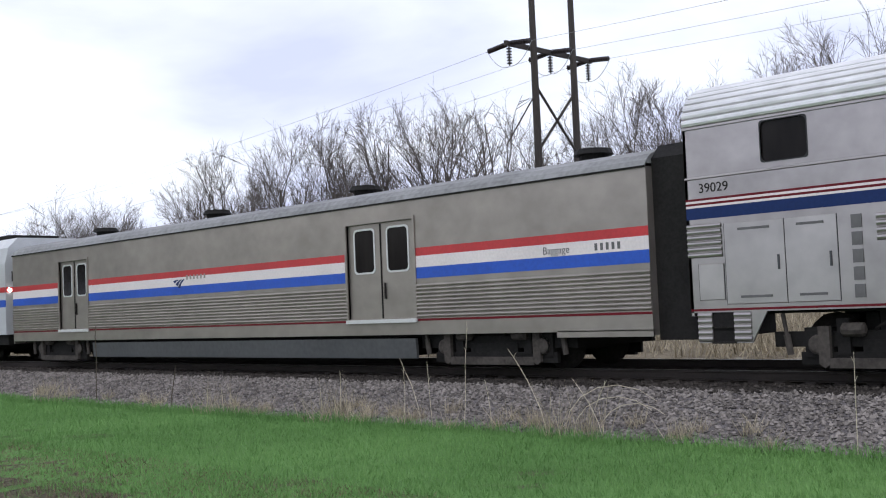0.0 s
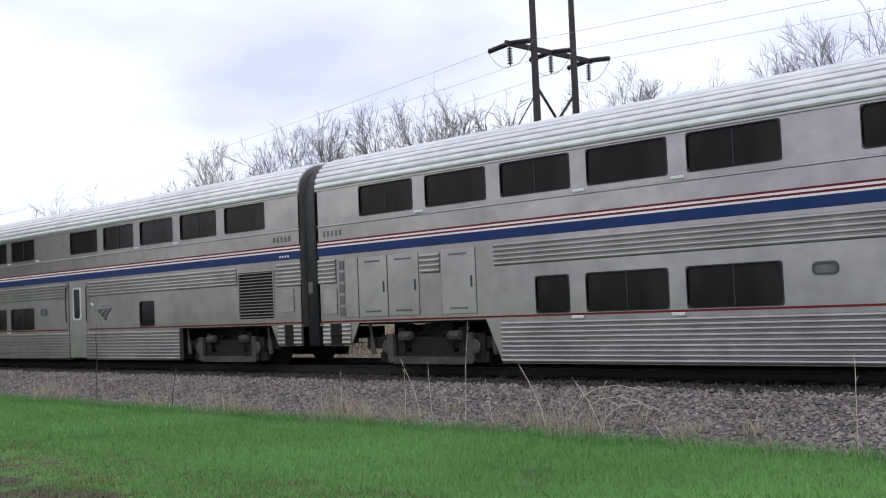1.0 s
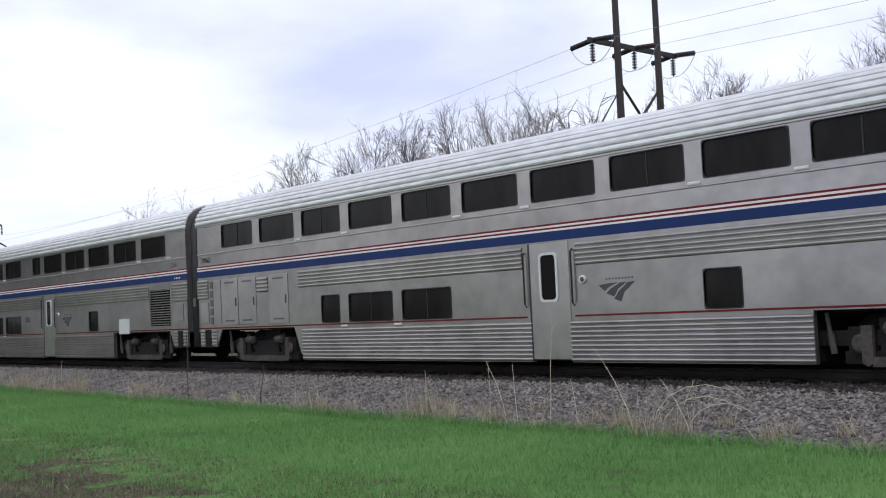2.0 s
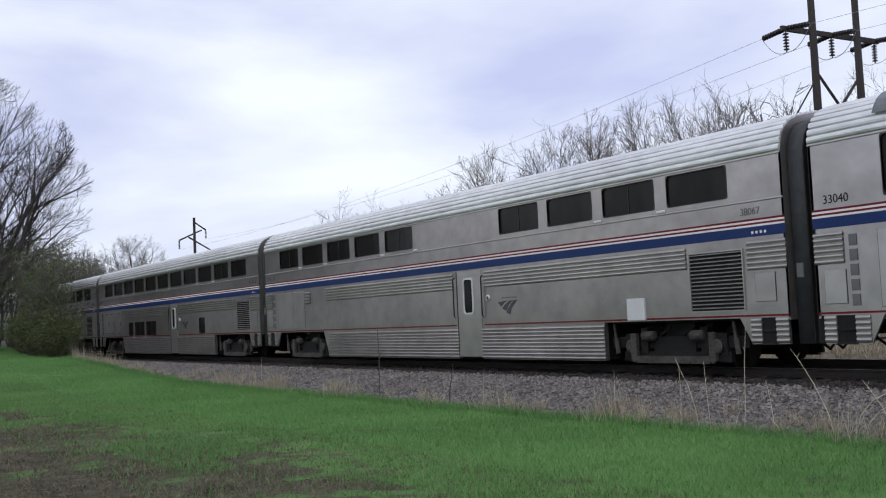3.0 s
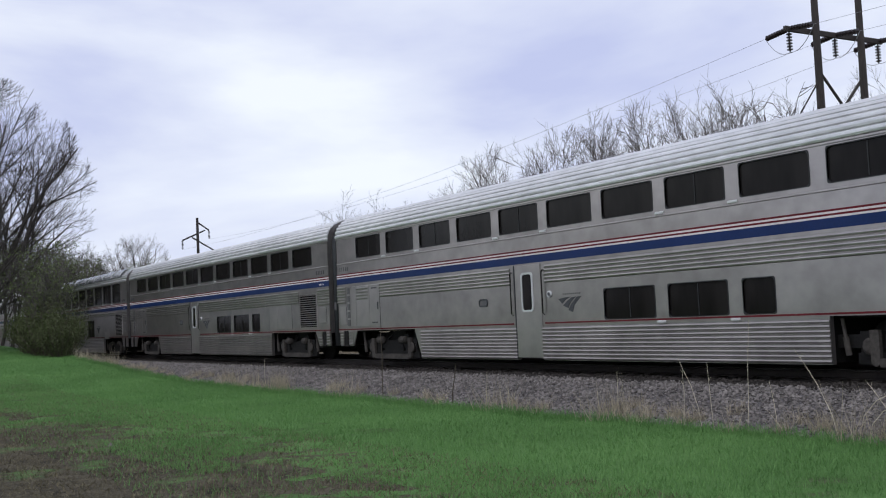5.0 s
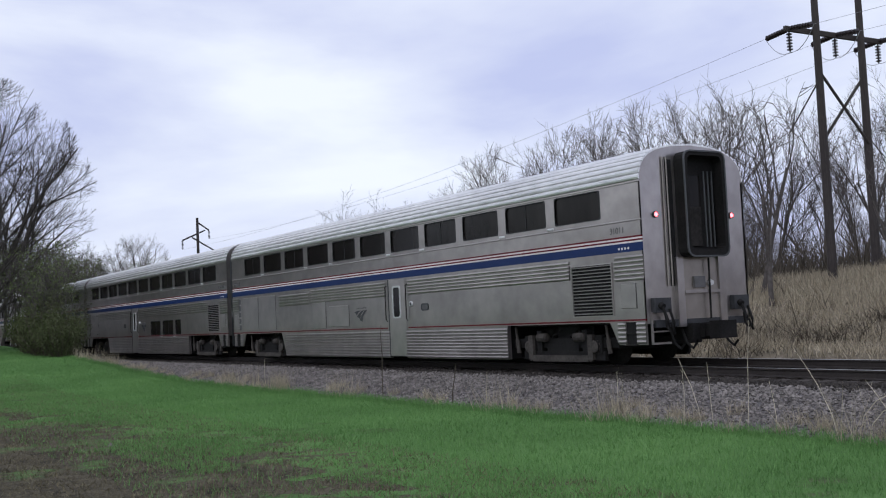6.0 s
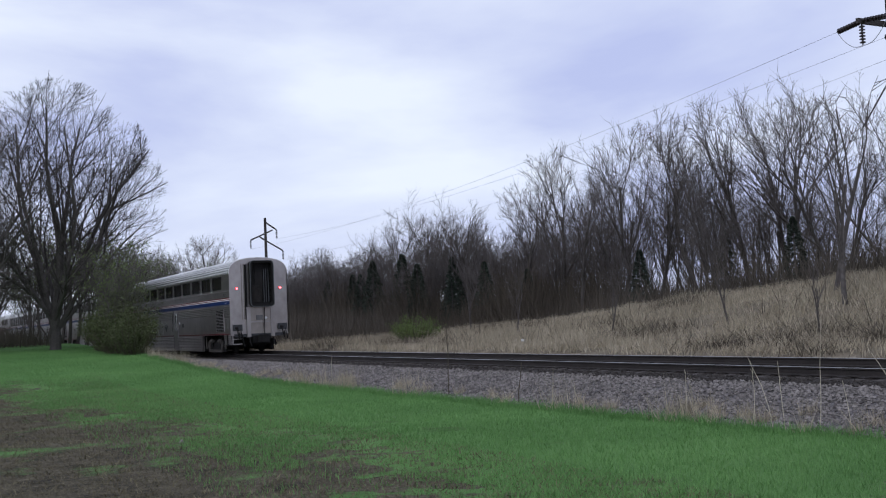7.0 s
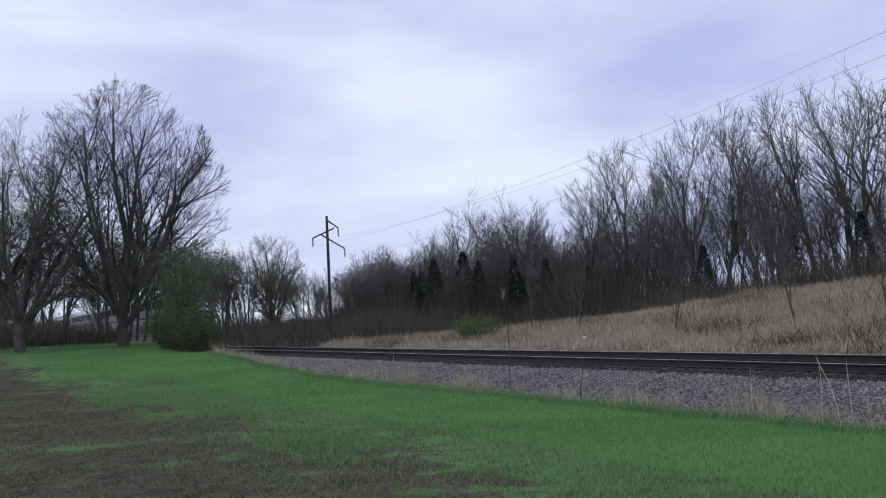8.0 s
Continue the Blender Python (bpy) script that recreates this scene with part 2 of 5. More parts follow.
def louvre(parent, x0, x1, z0, z1):
    o = part("louvre", Geo().box(x0, x1, -HALF - 0.004, -HALF + 0.03, z0, z1), BLACK, parent, "black louvred intake")
    fr = Geo()
    for a, b, c, d in ((x0 - 0.025, x0, z0 - 0.025, z1 + 0.025), (x1, x1 + 0.025, z0 - 0.025, z1 + 0.025), (x0, x1, z0 - 0.025, z0), (x0, x1, z1, z1 + 0.025)):
        fr.box(a, b, -HALF - 0.03, -HALF + 0.01, c, d)
    part("louvre_frame", fr, STEEL_PANEL, o)
    n = 15
    key = ("slat", round(x1 - x0, 2))
    if key not in cache:
        cache[key] = Geo().prism([(-HALF - 0.008, 0.004), (-HALF - 0.032, -0.008), (-HALF - 0.032, 0.002), (-HALF - 0.008, 0.018)], 0.0, x1 - x0).mesh("slat", STEEL_PANEL)
    for i in range(n):
        part("slat", cache[key], None, o, at=(x0, 0, z0 + (i + 0.6) * (z1 - z0) / n))
    return o


def truck(car, cx, mat=BLACK, half_base=1.3, r=0.457):
    """A four-wheeled bogie with its near and far frames."""
    key = ("truck", half_base)
    if key not in cache:
        fr = Geo()
        for y in (-1.28, 1.16):
            fr.prism([(y, 0.42), (y + 0.12, 0.42), (y + 0.12, 0.66), (y, 0.66)], -half_base - 0.75, half_base + 0.75)
            fr.prism([(y - 0.03, 0.30), (y + 0.15, 0.30), (y + 0.15, 0.52), (y - 0.03, 0.52)], -0.62, 0.62)
            for sx in (-half_base, half_base):
                fr.box(sx - 0.22, sx + 0.22, y - 0.06, y + 0.16, 0.26, 0.72)
                fr.tube([(sx, y - 0.12, 0.46), (sx, y + 0.02, 0.46)], [0.16, 0.16], 10, True)
        for y in (-1.32, 1.20):
            fr.prism([(y, 0.14), (y + 0.1, 0.14), (y + 0.1, 0.34), (y, 0.34)], -half_base - 0.3, half_base + 0.3)
            for sx in (-0.9, 0.9):
                fr.box(sx - 0.1, sx + 0.1, y - 0.02, y + 0.14, 0.3, 0.85)
        fr.box(-0.42, 0.42, -1.1, 1.1, 0.42, 0.94)
        for sx in (-1, 1):
            fr.box(sx * half_base - 0.3, sx * half_base + 0.3, -0.5, 0.5, 0.35, 0.9)
            fr.box(sx * 0.62 - 0.1, sx * 0.62 + 0.1, -0.9, 0.9, 0.3, 0.92)
            fr.box(sx * (half_base + 0.66) - 0.06, sx * (half_base + 0.66) + 0.06, -1.2, 1.2, 0.42, 0.62)
        fr.box(-half_base - 0.6, half_base + 0.6, 0.98, 1.06, 0.2, 0.95)
        wh = Geo().tube([(0, -0.07, 0), (0, 0.0, 0), (0, 0.0, 0), (0, 0.09, 0), (0, 0.09, 0), (0, 0.12, 0)], [0.30, 0.33, r, r, r + 0.025, r + 0.025], 24, True)
        ax = Geo().tube([(0, -0.75, 0), (0, 0.75, 0)], [0.09, 0.09], 8)
        sp = Geo()
        for i in range(7):
            a = i * 2 * math.pi / 6
            sp.tube([(0.09 * math.cos(a + t), 0.09 * math.sin(a + t), 0.05 * i + 0.05 * t / 1.05) for t in (0, 0.35, 0.7, 1.05)], [0.022] * 4, 5)
        cache[key] = (fr.mesh("truck_frame", BLACK), wh.mesh("wheel", IRON, True), ax.mesh("axle", BLACK), sp.mesh("spring", IRON))
    fr, wh, ax, sp = cache[key]
    o = part("truck", fr, None, car, "black four-wheeled truck", at=(cx, 0, 0))
    for sx in (-half_base, half_base):
        part("axle", ax, None, o, at=(sx, 0, r))
        for sy in (-0.76, 0.64):
            part("wheel", wh, None, o, at=(sx, sy, r))
    for sx in (-0.35, 0.35):
        part("spring", sp, None, o, at=(sx, -1.22, 0.5))
    if "gear" not in cache:
        side = Geo().prism([(-1.42, 0.10), (-1.42, 0.25), (-1.34, 0.25), (-1.34, 0.10)], -1.1, 1.1)
        for sx in (-1.18, 1.18):
            side.add([(sx + dx, y, z) for y in (-1.42, -1.34) for dx, z in ((-0.09, 0.74), (-0.09, 0.16), (0.0, 0.10), (0.09, 0.16), (0.09, 0.74))], [(0, 1, 2, 3, 4), (9, 8, 7, 6, 5), (0, 5, 6, 1), (1, 6, 7, 2), (2, 7, 8, 3), (3, 8, 9, 4), (4, 9, 5, 0)])
        cyl = Geo().tube([(-0.3, -1.36, 0.6), (-0.26, -1.36, 0.6), (0.05, -1.36, 0.6), (0.08, -1.36, 0.6)], [0.05, 0.11, 0.11, 0.06], 10, True)
        damp = Geo().tube([(0.0, -1.37, 0.95), (0.05, -1.37, 0.62), (0.05, -1.37, 0.62), (0.1, -1.37, 0.3)], [0.035, 0.035, 0.055, 0.055], 8, True)
        cap = Geo().tube([(0, -1.42, 0.457), (0, -1.40, 0.457), (0, -1.30, 0.457)], [0.10, 0.15, 0.17], 12, True)
        cache["gear"] = (side.mesh("equaliser_frame", DUSTY), cyl.mesh("brake_cylinder", DUSTY), damp.mesh("damper", DUSTY), cap.mesh("axle_box", DUSTY, True))
    side, cyl, damp, cap = cache["gear"]
    part("equaliser_frame", side, None, o, "dusty low-slung side frame")
    for sx in (-half_base, half_base):
        part("axle_box", cap, None, o, at=(sx, 0, 0))
    for sx in (-0.62, 0.85):
        part("brake_cylinder", cyl, None, o, at=(sx, 0, 0.08))
    for sx in (-1.85, 1.75):
        part("damper", damp, None, o, at=(sx, 0, 0))
    return o


def lettering(parent, text, x, z, size, mat=LETTER, y=-HALF - 0.006):
    c = bpy.data.curves.new("lettering", "FONT")
    c.body, c.size, c.extrude = text, size, 0.001
    tmp = bpy.data.objects.new("tmp_text", c)
    me = bpy.data.meshes.new_from_object(tmp)
    bpy.data.objects.remove(tmp)
    me.materials.clear()
    me.materials.append(mat)
    me.transform(Euler((radians(90), 0, 0)).to_matrix().to_4x4())
    o = part("lettering", me, None, parent)
    o.location = (x, y, z)
    return o


def bars(parent, x, z, w, h, mat=NOTCH, n=5):
    g = Geo()
    for i in range(n):
        a = x + i * w / n
        g.box(a, a + w / n * 0.5, -HALF - 0.006, -HALF + 0.002, z, z + h)
    return part("lettering", g, mat, parent)


def emblem(parent, x, z, s, mat=LETTER):
    """Three slanting blades that meet at a point."""
    g = Geo()
    y = -HALF - 0.008
    for blade in (((0.0, 0.88), (0.16, 0.58), (0.30, 0.82), (0.52, 0.98), (0.30, 0.97)),
                  ((0.20, 0.45), (0.40, 0.27), (0.52, 0.68), (0.74, 0.98), (0.58, 0.97), (0.34, 0.70)),
                  ((0.40, 0.15), (0.58, 0.0), (0.66, 0.45), (0.96, 1.0), (0.78, 0.97), (0.54, 0.55))):
        ring = [(x + s * p, z + s * 0.40 * q) for p, q in blade]
        n = len(ring)
        g.add([(p, yy, q) for yy in (y, y + 0.008) for p, q in ring], [tuple(range(n))] + [(i, i + n, (i + 1) % n + n, (i + 1) % n) for i in range(n)])
    return part("emblem", g, mat, parent)


def bolt_on(parent, name, x0, x1, z0, z1, mat=None, proud=0.012, handles=0, label=""):
    """A flush access panel with its joint and hand grips."""
    g = Geo()
    g.prism([(-HALF, z0), (-HALF - proud, z0 + 0.012), (-HALF - proud, z1 - 0.012), (-HALF, z1)], x0 + 0.008, x1 - 0.008)
    o = part(name, g, mat or STEEL_PANEL, parent, label)
    seam = Geo()
    for a, b, c, d in ((x0 - 0.006, x0 + 0.006, z0, z1), (x1 - 0.006, x1 + 0.006, z0, z1)):
        seam.box(a, b, -HALF - 0.004, -HALF + 0.002, c, d)
    part("seam", seam, DARKGREY, o)
    if handles:
        for zz in (z0 + 0.1, z1 - 0.13):
            part("grip", Geo().box(x0 + (x1 - x0) * 0.24, x1 - (x1 - x0) * 0.24, -HALF - proud - 0.012, -HALF - proud + 0.002, zz, zz + 0.04), NOTCH, o)
        part("latch", Geo().box(x1 - 0.13, x1 - 0.10, -HALF - proud - 0.02, -HALF - proud + 0.002, (z0 + z1) / 2 - 0.13, (z0 + z1) / 2 + 0.10), LETTER, o)
    return o


F0, F1, PITCH = 0.37, 25.80, 26.06      # body ends along a car's own x
SLOT = [1.88 + 2.085 * i for i in range(11)]
ROOF = [(-1.55, 4.08), (-1.535, 4.24), (-1.49, 4.39), (-1.40, 4.53), (-1.25, 4.66), (-1.0, 4.77), (-0.6, 4.85), (0.0, 4.89)]


def ribbed_roof(x0, x1, lo=0, hi=7):
    """The curved roof with its rolled ribs."""
    # even ribs along the curve
    pts = [Vector(p) for p in ROOF]
    run = [0.0]
    for p, q in zip(pts, pts[1:]):
        run.append(run[-1] + (q - p).length)

    def along(s):
        for k in range(len(pts) - 1):
            if s <= run[k + 1] + 1e-6:
                return pts[k].lerp(pts[k + 1], (s - run[k]) / (run[k + 1] - run[k]))
        return pts[-1]

    half = []
    n = 14
    for i in range(n):
        s0, s1 = run[-1] * i / n, run[-1] * (i + 1) / n
        p, q = along(s0), along(s1)
        d = q - p
        nrm = Vector((-d.y, d.x)).normalized()
        for t, hgt in ((0, -0.012), (0.10, -0.012), (0.18, 0.030), (0.45, 0.044), (0.75, 0.044), (0.93, 0.026)):
            half.append((p.x + d.x * t + nrm.x * hgt, p.y + d.y * t + nrm.y * hgt))
    half.append(ROOF[hi])
    line = half + [(-y, z) for y, z in reversed(half[:-1])]
    g = Geo().strip(line, x0, x1)
    n = len(line)
    g.f.append(tuple(range(n)))
    g.f.append(tuple(range(n, 2 * n))[::-1])
    return g


def car_end_step(car, x0, x1):
    """The ribbed stirrup panel that hangs at a body corner, with its opening."""
    o = part("corner_step", flutes(Geo(), x0, x0 + 0.26, 0.52, 1.0, 5, deep=0.022).box(x0, x0 + 0.26, -HALF + 0.006, -HALF + 0.05, 0.50, 1.02), STEEL, car)
    part("ribbed_flap", flutes(Geo(), x1 - 0.30, x1, 0.52, 1.0, 5, deep=0.022).box(x1 - 0.30, x1, -HALF + 0.006, -HALF + 0.05, 0.50, 1.02), STEEL, o)
    s, e = (x1, 0.28) if x0 < 10 else (x0, -0.28)
    part("gusset", Geo().add([(s, -HALF + y, 1.0) for y in (0, 0.04)] + [(s, -HALF + y, 0.50) for y in (0, 0.04)] + [(s + e, -HALF + y, 1.0) for y in (0, 0.04)], [(0, 2, 4), (1, 5, 3), (2, 3, 5, 4), (0, 4, 5, 1)]), STEEL, o)
    part("step_well", Geo().box(x0 + 0.26, x1 - 0.30, -HALF + 0.02, -HALF + 0.05, 0.50, 1.02), BLACK, o)
    part("step_tread", Geo().box(x0 + 0.24, x1 - 0.28, -HALF - 0.01, -HALF + 0.06, 0.49, 0.52).box(x0 + 0.24, x1 - 0.28, -HALF - 0.01, -HALF + 0.06, 0.74, 0.76), IRON, o)
    return o


def diaphragm(car, x0, x1, top=4.70):
    """The dark folding passage at a car's end."""
    def arch(half, top):
        return [(-half, 0.5), (-half, top - 0.62), (-half + 0.07, top - 0.36), (-half + 0.2, top - 0.17), (-half + 0.45, top - 0.05), (-half + 0.8, top), (half - 0.8, top), (half - 0.45, top - 0.05), (half - 0.2, top - 0.17), (half - 0.07, top - 0.36), (half, top - 0.62), (half, 0.5)]

    m = x0 + (x1 - x0) * 0.62
    face = loops(Geo(), [[(x, y, z) for y, z in arch(h, t)] for x, h, t in ((x0, 1.36, top - 0.04), (x0 + 0.05, 1.42, top), (m - 0.04, 1.42, top), (m, 1.38, top - 0.03))])
    o = part("diaphragm", face, DARKGREY, car, "dark grey folding diaphragm", smooth=True)
    n = 7
    part("bellows", loops(Geo(), [[(m + (x1 - m) * i / (n - 1), y, z) for y, z in arch(1.28 + 0.05 * (i % 2), top - 0.1 + 0.03 * (i % 2))] for i in range(n)]), GASKET, o, "black pleated rubber bellows")
    part("face_plate", loops(Geo(), [[(m + dx, y, z) for y, z in arch(h, t)] for dx, h, t in ((-0.005, 1.40, top - 0.01), (0.02, 1.40, top - 0.01), (0.02, 1.27, top - 0.14), (-0.005, 1.27, top - 0.14))]), BLACK, o)
    part("latch_plate", Geo().box(x0 + 0.1, x0 + 0.26, -1.434, -1.41, 1.72, 1.98), NOTCH, o)
    return o


def superliner(k, label, upper, lower, door, big=False, small=(), hatch=(), panels=(), flute_from=5.8, logo=None, number="", front_number="", sign=None, front_louvre=None, low_z=(1.09, 1.77), white_box=None, vestibule_rim=True, notch=1.12):
    car = thing("passenger_car", label, "railway carriage", "cars of the passenger train")
    z_up = (3.00, 4.02) if big else (3.36, 4.00)
    holes = [(a, b, *z_up) for a, b in upper] + [(a, b, *low_z) for a, b in lower]
    part("side_wall", side_wall(holes, F0, F1, 1.0, 4.085, -HALF), STEEL, car)
    part("far_side", Geo().box(F0, F1, HALF - 0.05, HALF, 0.97, 4.085).box(5.92, 20.48, HALF - 0.05, HALF, 0.16, 0.97), STEEL, car)
    part("underframe", Geo().box(F0 + 0.1, F1 - 0.1, -HALF + 0.3, HALF - 0.06, 0.95, 1.15).box(6.0, 20.4, -HALF + 0.14, HALF - 0.06, 0.16, 1.0), BLACK, car)
    # black sheet behind the openings, in place of an unlit interior
    part("dark_backing", Geo().box(F0 + 0.06, F1 - 0.06, -HALF + 0.075, -HALF + 0.09, 1.0, 4.06), BLACK, car)
    for x, nm in ((F0, "end_wall"), (F1 - 0.05, "end_wall")):
        part(nm, Geo().prism([(-HALF, 0.95), (-HALF, 4.08)] + [(y, z) for y, z in ROOF[1:]] + [(-y, z) for y, z in ROOF[-2::-1]] + [(HALF, 0.95)], x, x + 0.05), STEEL, car)
    roof = part("roof", ribbed_roof(F0 + 0.006, F1 - 0.006), SKYLIT_ROOF, car)
    part("gutter", Geo().prism([(-HALF - 0.03, 4.05), (-HALF - 0.03, 4.085), (-HALF + 0.01, 4.095), (-HALF + 0.01, 4.04)], F0, F1), STEEL_PANEL, roof)
    part("window_sill_line", Geo().prism([(-HALF - 0.014, 3.22), (-HALF - 0.014, 3.235), (-HALF, 3.25), (-HALF, 3.205)], F0, F1), STEEL_PANEL, car) if not big else None
    for nm, a, b, m in (("stripe", 2.850, 2.888, RED_LINE), ("stripe", 2.812, 2.850, WHITE_LINE), ("stripe", 2.774, 2.812, RED_LINE), ("stripe", 2.736, 2.774, WHITE_LINE), ("stripe", 2.545, 2.736, BLUE)):
        part(nm, Geo().box(F0, F1, -HALF - 0.004, -HALF + 0.002, a, b), m, car)
    dx0, dx1 = door if door else (0, 0)
    for i, (a, b) in enumerate([(F0, dx0 - 0.12), (dx1 + 0.12, F1)] if door else [(F0, F1)]):
        part("stripe", Geo().box(a, b, -HALF - 0.005, -HALF + 0.002, 1.025, 1.062), RED_LINE, car)
    for a, b in upper:
        window(car, a, b, *z_up, divided=(int(a * 10) % 2 == 0))
    for a, b in lower:
        window(car, a, b, *low_z, divided=(b - a > 1.5))
    # pale drain tabs under some window posts
    if "tab" not in cache:
        cache["tab"] = Geo().prism([(-HALF - 0.02, 0.0), (-HALF - 0.02, 0.035), (-HALF, 0.05), (-HALF, -0.01)], 0, 0.26).mesh("drain_tab", PALE_RIM)
    for i, (s, e) in enumerate(upper[:-1]):
        if (i + k) % 3 != 2 and e - s > 1:
            part("drain_tab", cache["tab"], None, car, at=(e + 0.07, 0, z_up[0] - 0.09))
    for s, e in lower[:2]:
        part("drain_tab", cache["tab"], None, car, at=(e + 0.05, 0, 0.975))
    # upper band of ribs, broken at the door and the intake
    spans = [(flute_from, 23.18)] if not door else [(flute_from, dx0 - 0.2), (dx1 + 0.2, 23.18)]
    for a, b in spans:
        if b > a + 0.1:
            part("ribbed_panel", flutes(Geo(), a, b, 2.26 if big else 2.02, 2.47, 2 if big else 5), STEEL, car)
    for a, b in ((F0, 1.0), (24.84, F1)):
        part("ribbed_panel", flutes(Geo(), a, b, 1.9, 2.47, 6), STEEL, car)
    # skirt
    skirt = [(5.92, dx0), (dx1, 20.48)] if door else [(5.92, 20.48)]
    for i, (a, b) in enumerate(skirt):
        g = flutes(Geo(), a, b, 0.15, 0.95, 9)
        g.box(a, b, -HALF + 0.004, -HALF + 0.1, 0.14, 1.0)
        part("ribbed_skirt", g, STEEL, car)
    g = Geo()
    g.add([(5.52, -HALF, 1.0), (5.92, -HALF, 1.0), (5.92, -HALF, 0.14)], [(0, 1, 2)])
    g.add([(5.52, -HALF + 0.05, 1.0), (5.92, -HALF + 0.05, 1.0), (5.92, -HALF + 0.05, 0.14)], [(0, 2, 1)])
    part("skirt_end", g, STEEL_PANEL, car)
    car_end_step(car, F0 + 0.12, 1.45)
    car_end_step(car, 24.84, F1 - 0.05)
    if door:
        o = part("side_door", Geo().prism([(-HALF - 0.01, 0.2), (-HALF - 0.01, 2.5), (-HALF + 0.03, 2.52), (-HALF + 0.03, 0.18)], dx0, dx1), STEEL_PANEL, car, "flush steel boarding door")
        m = (dx0 + dx1) / 2
        rim, zin = rounded(m - 0.25, m + 0.25, 1.33, 2.32, 0.1), rounded(m - 0.2, m + 0.2, 1.38, 2.27, 0.08)
        part("door_window_rim", loops(Geo(), [[(x, -HALF - 0.008, z) for x, z in rim], [(x, -HALF - 0.035, z) for x, z in rim], [(x, -HALF - 0.035, z) for x, z in zin], [(x, -HALF - 0.012, z) for x, z in zin]]), PALE_RIM if vestibule_rim else GASKET, o)
        part("pane", Geo().add([(x, -HALF - 0.015, z) for x, z in zin], [tuple(range(len(zin)))[::-1]]), GLASS, o)
        for hx in (dx0 - 0.12, dx1 + 0.12):
            part("grab_rail", Geo().tube([(hx, -HALF - 0.01, 1.25), (hx, -HALF - 0.06, 1.3), (hx, -HALF - 0.06, 2.3), (hx, -HALF - 0.01, 2.35)], [0.018] * 4, 6), IRON, o)
        for hx in (dx0, dx1):
            part("door_jamb", Geo().box(hx - 0.02, hx + 0.02, -HALF - 0.018, -HALF + 0.01, 0.18, 2.52), DARKGREY if hx == dx0 else STEEL_PANEL, o)
        lamp = part("marker_lamp", Geo().tube([(dx1 + 0.36, -HALF + 0.01, 1.74), (dx1 + 0.36, -HALF - 0.04, 1.74), (dx1 + 0.36, -HALF - 0.05, 1.74)], [0.085, 0.08, 0.06], 14, True), PALE_RIM, car, "small pale round door lamp")
        part("lens", Geo().tube([(dx1 + 0.38, -HALF - 0.05, 1.74), (dx1 + 0.38, -HALF - 0.06, 1.74)], [0.05, 0.04], 12, True), LETTER, lamp)
    louvre(car, 23.29, 24.71, 1.17, 2.32)
    if front_louvre:
        part("ribbed_panel", flutes(Geo(), *front_louvre, 1.98, 2.4, 4), STEEL, car)
    for a, b, h in panels:
        bolt_on(car, "access_panel", a, b, 1.12, 2.44, handles=h)
    for a, b, c, d in hatch:
        bolt_on(car, "hatch", a, b, c, d, proud=0.02)
    # ladder notches beside the front corner
    if "notch" not in cache:
        cache["notch"] = Geo().box(0, 0.16, -HALF - 0.016, -HALF + 0.002, 0, 0.2).mesh("ladder_notch", NOTCH)
    for i in range(5):
        part("ladder_notch", cache["notch"], None, car, at=(notch, 0, 1.16 + i * 0.26))
    bolt_on(car, "corner_hatch", 0.55, 1.02, 1.2, 1.8, proud=0.015)
    bolt_on(car, "corner_hatch", 25.0, 25.5, 1.3, 1.85, proud=0.015)
    if sign:
        part("destination_sign", loops(Geo(), [[(x, -HALF - 0.002, z) for x, z in rounded(sign, sign + 0.42, 1.52, 1.73, 0.08)], [(x, -HALF - 0.02, z) for x, z in rounded(sign, sign + 0.42, 1.52, 1.73, 0.08)], [(x, -HALF - 0.02, z) for x, z in rounded(sign + 0.04, sign + 0.38, 1.56, 1.69, 0.05)], [(x, -HALF - 0.004, z) for x, z in rounded(sign + 0.04, sign + 0.38, 1.56, 1.69, 0.05)]]), LETTER, car)
    if sign:
        part("sign_plate", Geo().box(sign + 0.035, sign + 0.385, -HALF - 0.009, -HALF + 0.002, 1.555, 1.695), NOTCH, car)
    if logo:
        emblem(car, logo, 1.28, 0.92)
        bars(car, logo + 0.18, 1.70, 0.7, 0.035, NOTCH, 9)
    if number:
        lettering(car, number, 24.72, 2.97, 0.2, NOTCH)
    else:
        bars(car, 24.75, 2.98, 0.75, 0.13)
    if front_number:
        lettering(car, front_number, 0.62, 2.98, 0.22, IRON)
    else:
        bars(car, 0.6, 2.98, 0.7, 0.13)
    bars(car, 24.98, 2.60, 0.42, 0.05, WHITE_LINE, 4)
    if white_box:
        a, b, c, d = white_box
        part("fold_down_cover", Geo().box(a, b, -HALF - 0.05, -HALF - 0.004, c, d), STEEL_PANEL if big else PALE_RIM, car, "folded-down cover panel")
    truck(car, 3.75)
    truck(car, 22.45)
    part("equipment_box", Geo().box(8.0, 12.0, -1.0, 1.0, 0.2, 0.9), BLACK, car)
    part("coupler", Geo().box(F1 - 0.3, 26.12, -0.2, 0.2, 0.6, 0.9), BLACK, car)
    part("coupler", Geo().box(-0.03, F0 + 0.3, -0.18, 0.18, 0.62, 0.88), BLACK, car)
    for y in (-0.9, -0.55, 0.7):
        part("air_hose", Geo().tube([(F1 - 0.02, y, 0.8), (F1 + 0.12, y, 0.5), (F1 + 0.3, y, 0.38), (F1 + 0.42, y, 0.5)], [0.03] * 4, 6), BLACK, car)
    CARS.append((car, START + PITCH * k))
    return car


